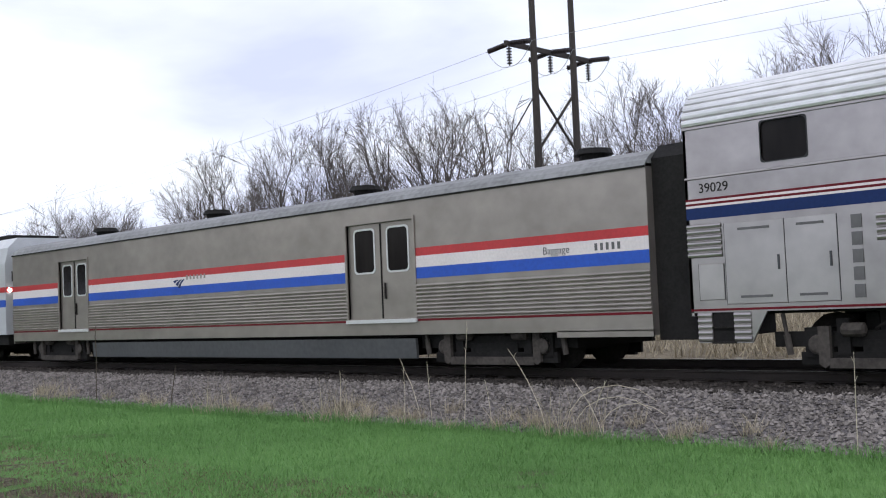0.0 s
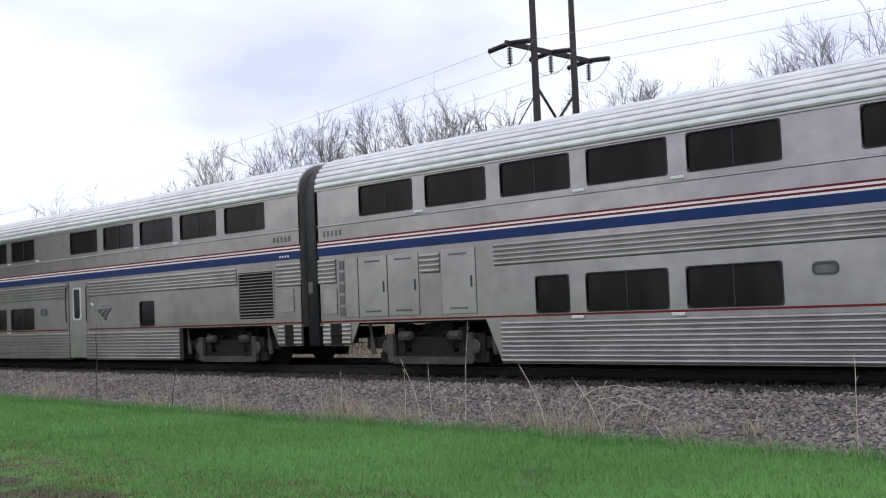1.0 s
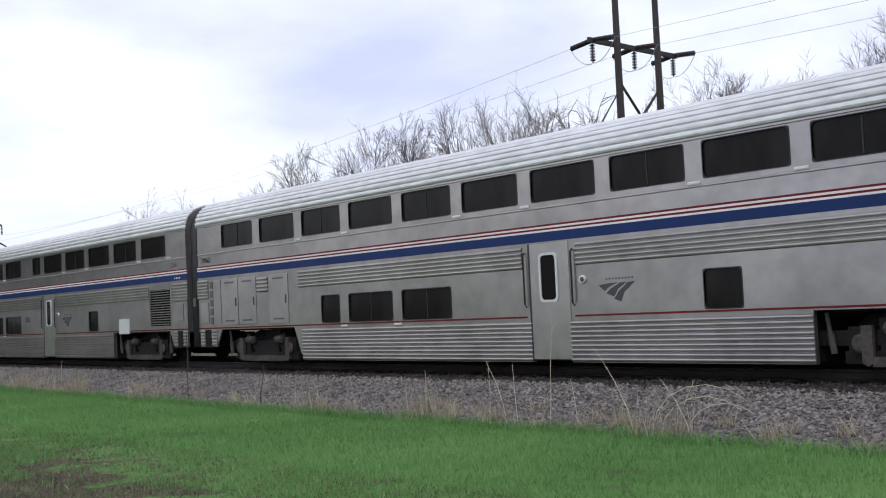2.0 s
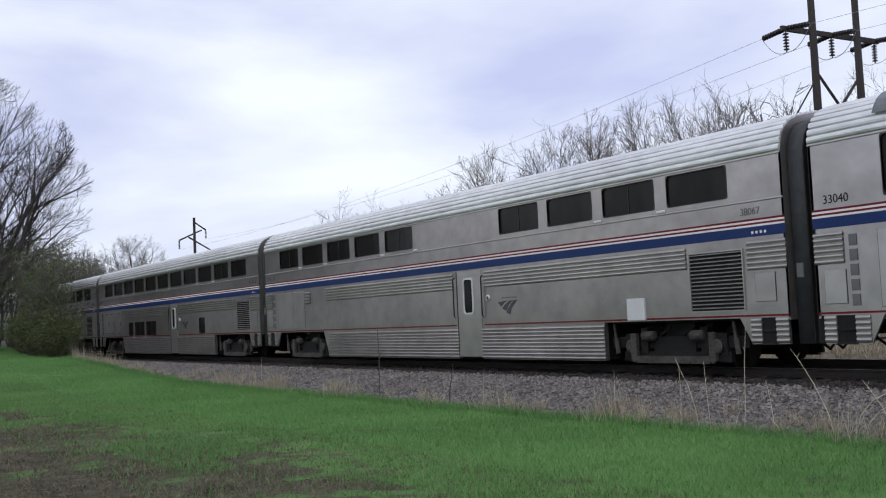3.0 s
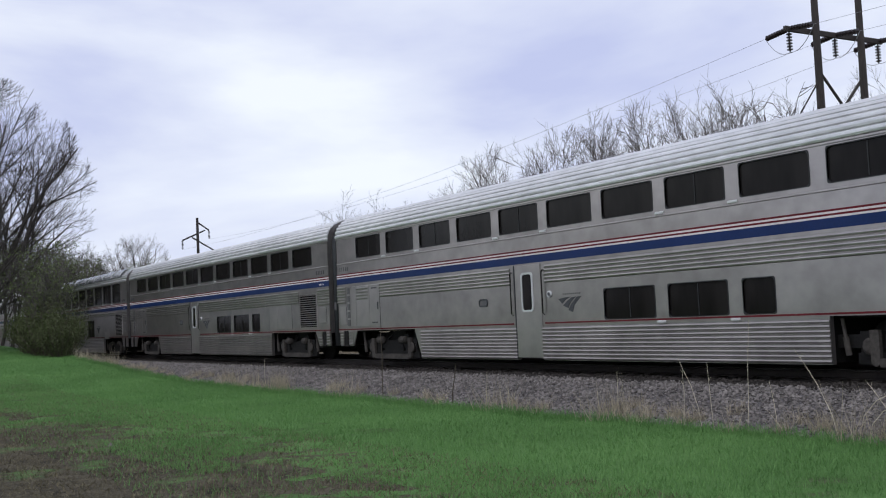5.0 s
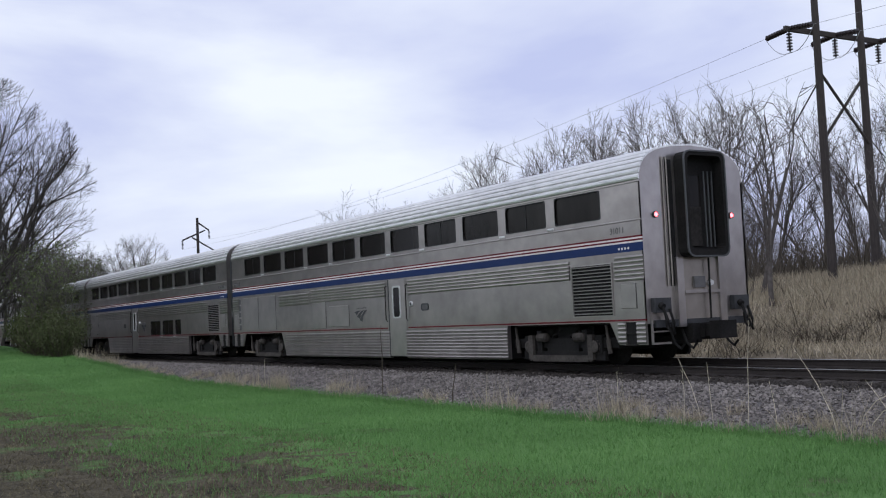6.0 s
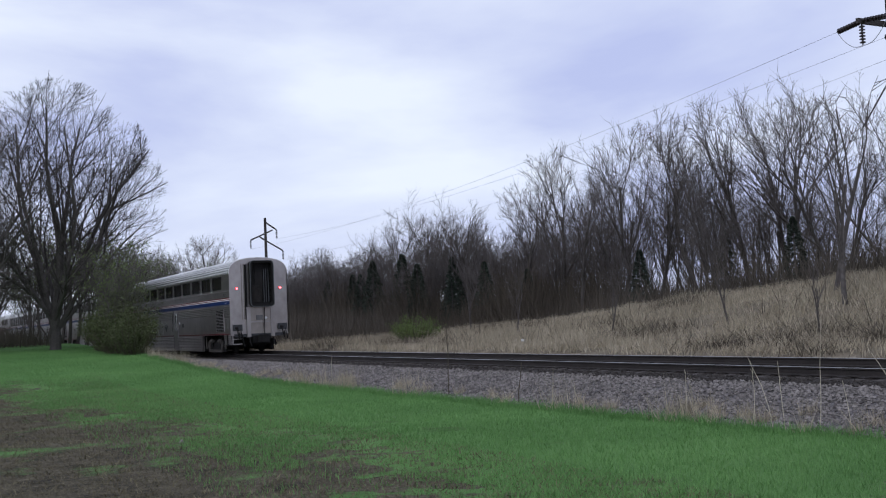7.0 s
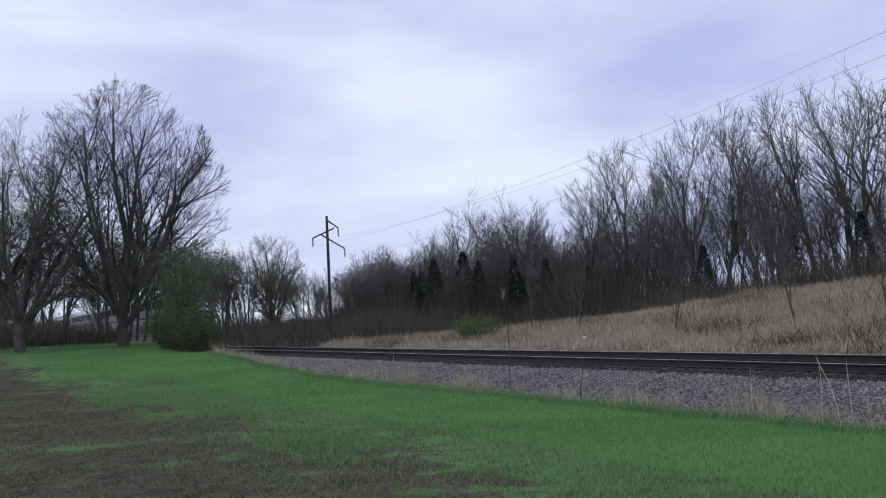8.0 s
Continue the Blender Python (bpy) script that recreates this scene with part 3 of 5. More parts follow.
def tail_end(car):
    """The rearmost end: passage frame, door, marker lamps and hoses."""
    x, c = F1, 0.09
    prof = [(p + c + 0.0, q + 2.38) for p, q in rounded(-0.62, 0.62, 0.0, 2.34, 0.18)]
    inner = [(p + c, q + 2.38) for p, q in rounded(-0.52, 0.52, 0.16, 2.24, 0.13)]
    o = part("rear_diaphragm", loops(Geo(), [[(x, y, z) for y, z in prof], [(x + 0.32, y, z) for y, z in prof], [(x + 0.32, y, z) for y, z in inner], [(x + 0.02, y, z) for y, z in inner]]), BLACK, car, "black rubber-faced end passage")
    lip_a = [(p + c, q + 2.38) for p, q in rounded(-0.635, 0.635, -0.015, 2.355, 0.19)]
    lip_b = [(p + c, q + 2.38) for p, q in rounded(-0.60, 0.60, 0.02, 2.32, 0.16)]
    part("face_rim", loops(Geo(), [[(x + 0.30, y, z) for y, z in lip_a], [(x + 0.335, y, z) for y, z in lip_a], [(x + 0.335, y, z) for y, z in lip_b], [(x + 0.30, y, z) for y, z in lip_b]]), SKIRT_GREY, o)
    part("end_door", Geo().box(x, x + 0.03, c - 0.51, c + 0.51, 2.5, 4.62), BLACK, o)
    part("door_window", Geo().box(x + 0.03, x + 0.04, c - 0.28, c + 0.1, 3.5, 4.2), GLASS, o)
    for k in range(3):
        part("gate_bar", Geo().box(x + 0.1, x + 0.13, c + 0.14 + 0.12 * k, c + 0.165 + 0.12 * k, 2.6, 4.3), SKIRT_GREY, o)
    part("gate_panel", Geo().box(x + 0.06, x + 0.08, c - 0.5, c + 0.05, 2.62, 3.5), IRON, o)
    for y in (-1.17, 1.12):
        lamp = part("marker_lamp", Geo().tube([(x, y, 3.32), (x + 0.05, y, 3.32)], [0.075, 0.065], 14, True), DARKGREY, car)
        part("lens", Geo().tube([(x + 0.05, y, 3.32), (x + 0.07, y, 3.32)], [0.05, 0.035], 14, True), TAIL_LIGHT, lamp, "glowing red lens")
    part("corner_groove", Geo().box(x, x + 0.012, -0.80, -0.62, 1.75, 4.55), BLACK, car)
    for y in (-0.90, -0.78):
        part("end_post", Geo().tube([(x + 0.03, y, 1.75), (x + 0.03, y, 4.6)], [0.02, 0.02], 6), STEEL_OLD, car)
    part("collision_post", Geo().box(x, x + 0.10, -0.70, -0.50, 0.85, 2.38), STEEL, car)
    part("collision_post", Geo().box(x, x + 0.10, 0.56, 0.76, 0.85, 2.38), STEEL, car)
    part("buffer_plate", Geo().box(x, x + 0.05, -0.50, 0.56, 1.0, 2.36), STEEL_OLD, car)
    part("cross_bar", Geo().box(x + 0.05, x + 0.12, -0.50, 0.56, 1.58, 1.65), STEEL, car)
    part("conduit", Geo().tube([(x + 0.14, 0.2, 1.0), (x + 0.14, 0.22, 2.36)], [0.022, 0.022], 6), BLACK, car)
    part("round_fitting", Geo().tube([(x + 0.06, 0.3, 1.8), (x + 0.13, 0.3, 1.8)], [0.07, 0.06], 12, True), PALE_RIM, car)
    part("junction_box", Geo().box(x + 0.05, x + 0.11, -0.2, 0.12, 1.7, 1.95), NOTCH, car)
    for y in (-1.42, 0.95):
        part("socket_box", Geo().box(x, x + 0.14, y, y + 0.46, 1.18, 1.5), DARKGREY, car)
        part("socket", Geo().tube([(x + 0.14, y + 0.15, 1.34), (x + 0.22, y + 0.15, 1.3)], [0.08, 0.07], 10, True), BLACK, car)
        part("jumper_cable", Geo().tube([(x + 0.2, y + 0.15, 1.3), (x + 0.32, y + 0.17, 1.0), (x + 0.30, y + 0.24, 0.78), (x + 0.15, y + 0.3, 0.86), (x + 0.1, y + 0.32, 1.1)], [0.032] * 5, 6), BLACK, car)
        part("jumper_cable", Geo().tube([(x + 0.2, y + 0.34, 1.25), (x + 0.3, y + 0.36, 0.95), (x + 0.24, y + 0.42, 0.72), (x + 0.1, y + 0.46, 0.95)], [0.03] * 4, 6), BLACK, car)
    part("pilot_beam", Geo().box(x - 0.05, x + 0.06, -1.35, 1.35, 0.86, 1.02), DARKGREY, car)
    part("draft_gear", Geo().box(x - 0.4, x + 0.18, -0.42, 0.46, 0.55, 0.92), BLACK, car)
    part("coupler_head", Geo().box(x + 0.1, x + 0.85, -0.17, 0.17, 0.62, 0.9), BLACK, car)
    part("knuckle", Geo().prism([(-0.28, 0.58), (0.2, 0.58), (0.2, 0.96), (-0.28, 0.96)], x + 0.55, x + 0.88), BLACK, car)
    part("corner_tread", Geo().box(x, x + 0.1, -1.45, -0.98, 0.5, 0.54), STEEL, car)
    part("corner_tread", Geo().box(x, x + 0.1, -1.45, -0.98, 0.76, 0.79), STEEL, car)
    part("corner_stirrup", Geo().box(x + 0.01, x + 0.04, -1.47, -1.42, 0.5, 1.2), STEEL, car)


def every(*skip):
    return [(s, s + 1.68) for i, s in enumerate(SLOT) if i not in skip]


def build_train():
    gear = [(1.32, 1.75, 0), (1.77, 2.71, 1), (2.73, 3.68, 1), (4.34, 5.3, 1)]
    sl1 = superliner(0, "stainless steel double-deck sleeping car with one small end window", [(1.78, 2.55)] + every(0, 5), [(6.82, 7.6), (8.0, 9.72), (10.09, 11.8), (18.44, 19.2)], (14.24, 15.3),
                     panels=[(1.05, 2.1, 1), (2.1, 2.95, 1)], hatch=[], front_louvre=(3.55, 4.3), notch=3.17, logo=16.0, sign=12.3, front_number="39029")
    sl2 = superliner(1, "stainless steel double-deck sleeping car with a narrow middle window", every(5) + [(13.2, 13.95)], [(6.82, 7.6), (8.0, 9.72), (10.09, 11.8), (18.44, 19.2)], (14.24, 15.3),
                     panels=gear, front_louvre=(3.73, 4.3), logo=16.05, sign=12.3, white_box=(21.0, 21.75, 0.95, 1.45), number="32084")
    sl3 = superliner(2, "stainless steel double-deck sleeping car with a full row of windows", every(), [(6.82, 7.6), (8.0, 9.72), (10.09, 11.8), (18.44, 19.2)], (14.24, 15.3),
                     panels=gear, front_louvre=(3.73, 4.3), logo=16.05, front_number="32062")
    sl4 = superliner(3, "stainless steel double-deck dining car with a blank lower deck", every(5, 6), [], (14.28, 15.45), panels=[(1.6, 3.0, 0), (3.0, 4.0, 0)], front_louvre=(4.0, 4.5),
                     logo=16.25, white_box=(21.33, 21.89, 1.03, 1.5), number="38067")
    sl5 = superliner(4, "stainless steel double-deck lounge car with tall windows and roof glazing", every(), [(8.1, 8.9), (10.2, 11.95), (12.3, 14.02), (16.5, 18.2)], (14.42, 15.45), big=True,
                     panels=[(1.7, 3.2, 1), (3.3, 5.0, 1)], logo=18.8, front_number="33040", low_z=(1.09, 2.08), white_box=(20.9, 21.8, 0.95, 1.35), vestibule_rim=False)
    for i, s in enumerate(SLOT):
        # curved roof panes between white ribs
        arc = [(-1.57, 4.40), (-1.515, 4.52), (-1.42, 4.65), (-1.27, 4.77), (-1.02, 4.87), (-0.6, 4.955)]
        for a, b in ((s - 0.12, s + 0.84), (s + 0.88, s + 1.82)):
            part("roof_pane", Geo().strip([(y * 1.0, z) for y, z in arc], a, b), ROOF_GLASS, sl5, "curved tinted roof pane")
        part("roof_rib", Geo().strip([(y * 1.012, z + 0.015) for y, z in arc], s + 1.83, s + 1.97), PALE_RIM, sl5, "white roof rib")
    sl6 = superliner(5, "stainless steel double-deck coach with a lower saloon", every(), [(14.3, 15.98), (16.4, 18.08), (18.48, 19.28)], (10.74, 11.84), panels=[(1.45, 1.75, 0), (1.75, 2.7, 0), (2.7, 3.4, 1), (20.35, 21.1, 0), (21.1, 22.5, 0)],
                     front_louvre=(1.8, 2.6), flute_from=3.45, logo=12.45, sign=9.1, front_number="")
    sl7 = superliner(6, "stainless steel double-deck coach with lower windows behind its door", every(), [(14.3, 15.98), (16.4, 18.08), (18.48, 19.28)], (10.8, 11.9), panels=[(1.45, 1.75, 0), (1.75, 2.7, 0), (2.7, 3.4, 1)],
                     front_louvre=(1.8, 2.6), flute_from=3.45, logo=12.6, sign=9.1)
    sl8 = superliner(7, "stainless steel double-deck coach at the end of the train", every(), [], (14.1, 15.15), panels=[(1.6, 3.2, 0), (3.3, 5.0, 0)], front_louvre=(5.4, 8.1), flute_from=8.3,
                     hatch=[(8.4, 9.5, 1.1, 2.0), (9.75, 11.3, 1.15, 1.85)], logo=11.7, sign=16.1, number="31011")
    for c in (sl1, sl2, sl3, sl4, sl5, sl6, sl7):
        diaphragm(c, F1, F1 + 0.62)
    tail_end(sl8)
    part("end_rail", Geo().box(F0 - 0.07, F0 - 0.02, -1.5, -1.36, 1.9, 4.25), STEEL_PANEL, sl3, "pale upright end rail")
    baggage_car()
    locomotive()


def baggage_car():
    car = thing("baggage_car", "old stainless steel baggage car with red, white and blue bands", "railway carriage", "cars of the passenger train")
    x0, x1 = -25.55, -0.40
    d1, d2 = (-22.2, -20.38), (-8.36, -6.22)
    holes = [(a, b, 1.08, 3.16) for a, b in (d1, d2)]
    part("side_wall", side_wall(holes, x0, x1, 0.72, 3.58, -HALF, 0.09), STEEL_OLD, car)
    part("far_side", Geo().box(x0, x1, HALF - 0.05, HALF, 0.64, 3.62), STEEL_OLD, car)
    arc = [(-HALF - 0.03, 3.56), (-1.50, 3.68), (-1.36, 3.79), (-1.05, 3.90), (-0.55, 3.97), (0, 4.0)]
    full = arc + [(-y, z) for y, z in reversed(arc[:-1])]
    part("roof", Geo().prism(full, x0, x1), ROOF_OLD, car, "sooty rounded roof")
    part("gutter", Geo().box(x0, x1, -HALF - 0.04, -HALF, 3.545, 3.575), BLACK, car)
    for x in (x0, x1 - 0.05):
        part("end_wall", Geo().box(x, x + 0.05, -HALF + 0.01, HALF - 0.05, 0.64, 3.62), STEEL_OLD, car)
    part("underframe", Geo().box(x0 + 0.1, x1 - 0.1, -1.2, 1.3, 0.66, 0.95), BLACK, car)
    spans = [(x0, d1[0] - 0.06), (d1[1] + 0.06, d2[0] - 0.06), (d2[1] + 0.06, x1)]
    for a, b in spans:
        for z0, z1, m in ((2.36, 2.53, RED_OLD), (2.12, 2.36, WHITE_LINE), (1.89, 2.12, BLUE_OLD)):
            part("stripe", Geo().box(a, b, -HALF - 0.005, -HALF + 0.002, z0, z1), m, car)
        part("ribbed_panel", flutes(Geo(), a, b, 1.07, 1.78, 9, deep=0.03), STEEL_OLD, car)
        part("stripe", Geo().box(a, b, -HALF - 0.005, -HALF + 0.002, 1.005, 1.05), RED_LINE, car)
    part("centre_skirt", Geo().prism([(-HALF + 0.02, 0.64), (-HALF + 0.05, 0.22), (-HALF + 0.12, 0.22), (-HALF + 0.10, 0.64)], -20.2, -6.3), SKIRT_GREY, car, "dark grey plain side skirt")
    part("tank", Geo().box(-19.5, -7.0, -1.35, 1.35, 0.24, 0.66), BLACK, car)
    part("corner_plate", Geo().prism([(-HALF, 0.62), (-HALF, 0.74), (-HALF + 0.05, 0.74), (-HALF + 0.05, 0.62)], -2.5, x1), STEEL_OLD, car)
    for a, b in (d1, d2):
        dr = part("freight_door", Geo().box(a, b, -HALF + 0.05, -HALF + 0.085, 1.08, 3.16), STEEL_OLD, car, "recessed double freight door with two windows")
        m = (a + b) / 2
        part("door_gap", Geo().box(m - 0.012, m + 0.012, -HALF + 0.03, -HALF + 0.06, 1.08, 3.14), BLACK, dr)
        part("door_frame", Geo().box(a - 0.06, a, -HALF - 0.03, -HALF + 0.06, 1.0, 3.22).box(b, b + 0.06, -HALF - 0.03, -HALF + 0.06, 1.0, 3.22).box(a, b, -HALF - 0.03, -HALF + 0.06, 3.16, 3.22), STEEL_OLD, dr)
        part("threshold", Geo().box(a - 0.05, b + 0.05, -HALF - 0.06, -HALF + 0.05, 0.98, 1.06), PALE_RIM, dr)
        for c in (a + (m - a) * 0.5, m + (b - m) * 0.5):
            w = (m - a) * 0.29
            ri, ro = rounded(c - w, c + w, 2.1, 3.02, 0.09), rounded(c - w - 0.04, c + w + 0.04, 2.06, 3.06, 0.11)
            part("window_rim", loops(Geo(), [[(x, -HALF + 0.05, z) for x, z in ro], [(x, -HALF + 0.035, z) for x, z in ro], [(x, -HALF + 0.035, z) for x, z in ri], [(x, -HALF + 0.049, z) for x, z in ri]]), PALE_RIM, dr)
            part("pane", Geo().add([(x, -HALF + 0.045, z) for x, z in ri], [tuple(range(len(ri)))[::-1]]), GLASS, dr)
        part("handle", Geo().box(m + 0.1, m + 0.13, -HALF + 0.01, -HALF + 0.05, 1.5, 1.85), IRON, dr)
    for x in (-21.4, -15.2, -9.0, -2.35):
        part("roof_vent", Geo().tube([(x, -0.35, 3.9), (x, -0.35, 4.08), (x, -0.35, 4.08), (x, -0.35, 4.19)], [0.28, 0.28, 0.40, 0.34], 14, True), BLACK, car, "black mushroom roof ventilator")
    lettering(car, "Baggage", -2.75, 2.17, 0.2)
    bars(car, -1.55, 2.17, 0.62, 0.13)
    emblem(car, -15.6, 2.06, 0.6, BLUE)
    bars(car, -14.95, 2.28, 1.0, 0.12, STEEL_OLD, 6)
    truck(car, -22.6)
    truck(car, -4.3)
    d = Geo().prism([(-1.35, 0.55), (-1.35, 3.7), (-1.1, 3.95), (1.1, 3.95), (1.35, 3.7), (1.35, 0.55)], x1, x1 + 0.76)
    part("diaphragm", d, BLACK, car, "black folding diaphragm")
    part("front_diaphragm", Geo().box(x0 - 0.3, x0, -0.7, 0.7, 1.0, 3.5), BLACK, car)
    part("coupler", Geo().box(x0 - 0.4, x0, -0.15, 0.15, 0.6, 0.9), BLACK, car)
    CARS.append((car, START))


def locomotive():
    loco = thing("locomotive", "silver diesel locomotive with red and blue bands", "locomotive", "cars of the passenger train")
    x0, x1 = -47.0, -26.2
    prof = [(-1.52, 0.95), (-1.52, 3.35), (-1.40, 3.9), (-1.05, 4.25), (1.05, 4.25), (1.40, 3.9), (1.52, 3.35), (1.52, 0.95)]
    part("body", Geo().prism(prof, x0, x1), LOCO_WHITE, loco, "silver painted body shell")
    for z0, z1, m in ((2.38, 2.56, RED_OLD), (1.88, 2.12, BLUE_OLD)):
        part("stripe", Geo().box(x0, x1, -1.526, -1.51, z0, z1), m, loco)
    part("rear_stripe", Geo().box(x1, x1 + 0.006, -1.5, 1.5, 2.38, 2.56), RED_OLD, loco)
    part("underframe", Geo().box(x0 + 0.2, x1 - 0.1, -1.4, 1.4, 0.6, 0.95), BLACK, loco)
    part("fuel_tank", Geo().box(-39.5, -33.5, -1.4, 1.4, 0.2, 0.7), BLACK, loco)
    part("roof_hatch", Geo().box(-45.5, -27.2, -0.9, 0.9, 4.25, 4.42), BLACK, loco)
    part("marker_lamp", Geo().tube([(x1, -1.38, 2.46), (x1 + 0.06, -1.38, 2.46)], [0.07, 0.06], 12, True), LAMP_WHITE, loco, "small glowing rear marker lamp")
    part("rear_window", Geo().box(x1, x1 + 0.01, -1.3, -1.0, 2.75, 3.1), GLASS, loco)
    part("coupler", Geo().box(x1, x1 + 0.3, -0.15, 0.15, 0.6, 0.9), BLACK, loco)
    part("front_windscreen", Geo().box(x0 - 0.01, x0, -1.1, 1.1, 2.9, 3.6), GLASS, loco)
    truck(loco, -42.6)
    truck(loco, -30.2)
    CARS.append((loco, START))


# ---- ground ----
def smooth(a, b, t):
    t = min(1.0, max(0.0, (t - a) / (b - a)))
    return t * t * (3 - 2 * t)


def lawn_z(x):
    return -0.70 + 0.95 * smooth(34, 66, -x) + 0.55 * smooth(58, 84, -x)


def bank_z(x):
    """Height of the bank's top along the line."""
    return 2.6 - 2.35 * smooth(18, 74, -x) + 0.4 * smooth(-20, 18, x)


def ground_z(x, y):
    lw = lawn_z(x)
    if y < 12.4:
        z = lw + 0.03 * noise.noise((x * 0.4, y * 0.4, 0)) + 0.02 * noise.noise((x * 1.3, y * 1.3, 5))
        return z
    if y < 15.0:
        return lw + (-0.20 - lw) * smooth(12.4, 15.0, y) * 0.6 + (-0.20 - lw) * 0.4 * (y - 12.4) / 2.6
    if y < 19.9:
        return -0.20
    if y < 21.6:
        return -0.20 - 0.25 * (y - 19.9) / 1.7
    top = bank_z(x)
    z = -0.45 + 0.35 * smooth(21.6, 24.0, y) + (top + 0.1) * smooth(23.5, 38.0, y)
    z += 0.22 * noise.noise((x * 0.22, y * 0.25, 3)) * smooth(23, 27, y) + 0.08 * noise.noise((x * 0.9, y * 0.9, 9)) * smooth(23, 26, y)
    return z


def ground_material():
    """Lawn with bare soil, gravel shoulder, then dry grass: what lies where is set by place alone."""
    m = bpy.data.materials.new("ground_cover")
    m.use_nodes = True
    n, l = m.node_tree.nodes, m.node_tree.links
    b = n["Principled BSDF"]
    b.inputs["Roughness"].default_value = 0.95
    b.inputs["Specular IOR Level"].default_value = 0.15
    co, sep = n.new("ShaderNodeTexCoord"), n.new("ShaderNodeSeparateXYZ")
    l.new(co.outputs["Object"], sep.inputs[0])

    def tex(scale, detail=4, rough=0.55):
        t = n.new("ShaderNodeTexNoise")
        t.inputs["Scale"].default_value, t.inputs["Detail"].default_value, t.inputs["Roughness"].default_value = scale, detail, rough
        l.new(co.outputs["Object"], t.inputs["Vector"])
        return t.outputs["Fac"]

    def mathn(op, a, c, clamp=False):
        k = n.new("ShaderNodeMath")
        k.operation, k.use_clamp = op, clamp
        for i, q in enumerate((a, c)):
            if isinstance(q, float):
                k.inputs[i].default_value = q
            else:
                l.new(q, k.inputs[i])
        return k.outputs[0]

    def ramp(v, stops):
        r = n.new("ShaderNodeValToRGB")
        for i, (p, c) in enumerate(stops):
            e = r.color_ramp.elements[i] if i < 2 else r.color_ramp.elements.new(p)
            e.position, e.color = p, (*c, 1)
        l.new(v, r.inputs[0])
        return r.outputs[0]

    def mix(f, a, c):
        k = n.new("ShaderNodeMix")
        k.data_type = "RGBA"
        l.new(f, k.inputs[0])
        l.new(a, k.inputs[6])
        l.new(c, k.inputs[7])
        return k.outputs[2]

    fine, mid, broad = tex(55, 3), tex(2.2, 5), tex(0.35, 4)
    grass = ramp(mathn("ADD", mathn("MULTIPLY", fine, 0.45), mathn("MULTIPLY", broad, 0.55)), [(0.33, (0.067, 0.153, 0.039)), (0.66, (0.160, 0.300, 0.088))])
    soil = ramp(mathn("ADD", mathn("MULTIPLY", tex(14, 6, 0.7), 0.6), mathn("MULTIPLY", mid, 0.4)), [(0.40, (0.018, 0.015, 0.010)), (0.64, (0.150, 0.130, 0.088))])
    gravel = ramp(tex(26, 5, 0.8), [(0.35, (0.034, 0.031, 0.030)), (0.62, (0.22, 0.20, 0.198))])
    dry = ramp(mathn("ADD", mathn("MULTIPLY", tex(9, 5, 0.7), 0.5), mathn("MULTIPLY", tex(0.9, 4), 0.5)), [(0.33, (0.075, 0.060, 0.042)), (0.66, (0.27, 0.23, 0.165))])
    # bare soil over the near corner of the lawn, patchy at its rim
    edge = mathn("ADD", mathn("MULTIPLY", mathn("SUBTRACT", mid, 0.5), 9.0), mathn("MULTIPLY", mathn("SUBTRACT", broad, 0.5), 9.0))
    soil_f = mathn("MULTIPLY", mathn("ADD", mathn("SUBTRACT", mathn("ADD", 7.5, mathn("MULTIPLY", sep.outputs["X"], 0.075)), sep.outputs["Y"]), edge), 1.3, True)
    patches = mathn("MULTIPLY", mathn("SUBTRACT", tex(0.8, 5, 0.6), 0.575), 9.0, True)
    near_y = mathn("MULTIPLY", mathn("SUBTRACT", 11.0, sep.outputs["Y"]), 0.6, True)
    soil_f = mathn("MULTIPLY", soil_f, mathn("MULTIPLY", mathn("ADD", mathn("ADD", sep.outputs["Y"], 3.0), edge), 0.8, True))
    soil_f = mathn("MAXIMUM", soil_f, mathn("MULTIPLY", mathn("MULTIPLY", patches, near_y), 0.8))
    mottle = mathn("MULTIPLY", mathn("SUBTRACT", tex(0.55, 6, 0.65), 0.33), 8.0, True)
    soil_f = mathn("MULTIPLY", soil_f, mottle)
    base = mix(soil_f, grass, soil)
    wob = mathn("MULTIPLY", mathn("SUBTRACT", mid, 0.5), 1.2)
    g_f = mathn("MULTIPLY", mathn("SUBTRACT", mathn("ADD", sep.outputs["Y"], wob), 12.55), 4.0, True)
    base = mix(g_f, base, gravel)
    d_f = mathn("MULTIPLY", mathn("SUBTRACT", mathn("ADD", sep.outputs["Y"], wob), 21.4), 3.0, True)
    base = mix(d_f, base, dry)
    pale = ramp(tex(18, 5, 0.7), [(0.35, (0.36, 0.33, 0.28)), (0.65, (0.62, 0.58, 0.51))])
    bed = ramp(tex(26, 5, 0.8), [(0.35, (0.012, 0.010, 0.009)), (0.62, (0.062, 0.053, 0.047))])
    k_f = mathn("MULTIPLY", mathn("MULTIPLY", mathn("SUBTRACT", mathn("ADD", sep.outputs["Y"], mathn("MULTIPLY", wob, 0.3)), 14.92), 5.0, True), mathn("MULTIPLY", mathn("SUBTRACT", 19.9, sep.outputs["Y"]), 3.0, True))
    base = mix(k_f, base, bed)
    p_f = mathn("MULTIPLY", mathn("MULTIPLY", mathn("SUBTRACT", sep.outputs["Y"], 20.6), 2.0, True), mathn("MULTIPLY", mathn("SUBTRACT", 23.0, mathn("ADD", sep.outputs["Y"], wob)), 2.0, True))
    base = mix(p_f, base, pale)
    l.new(base, b.inputs["Base Color"])
    bp = n.new("ShaderNodeBump")
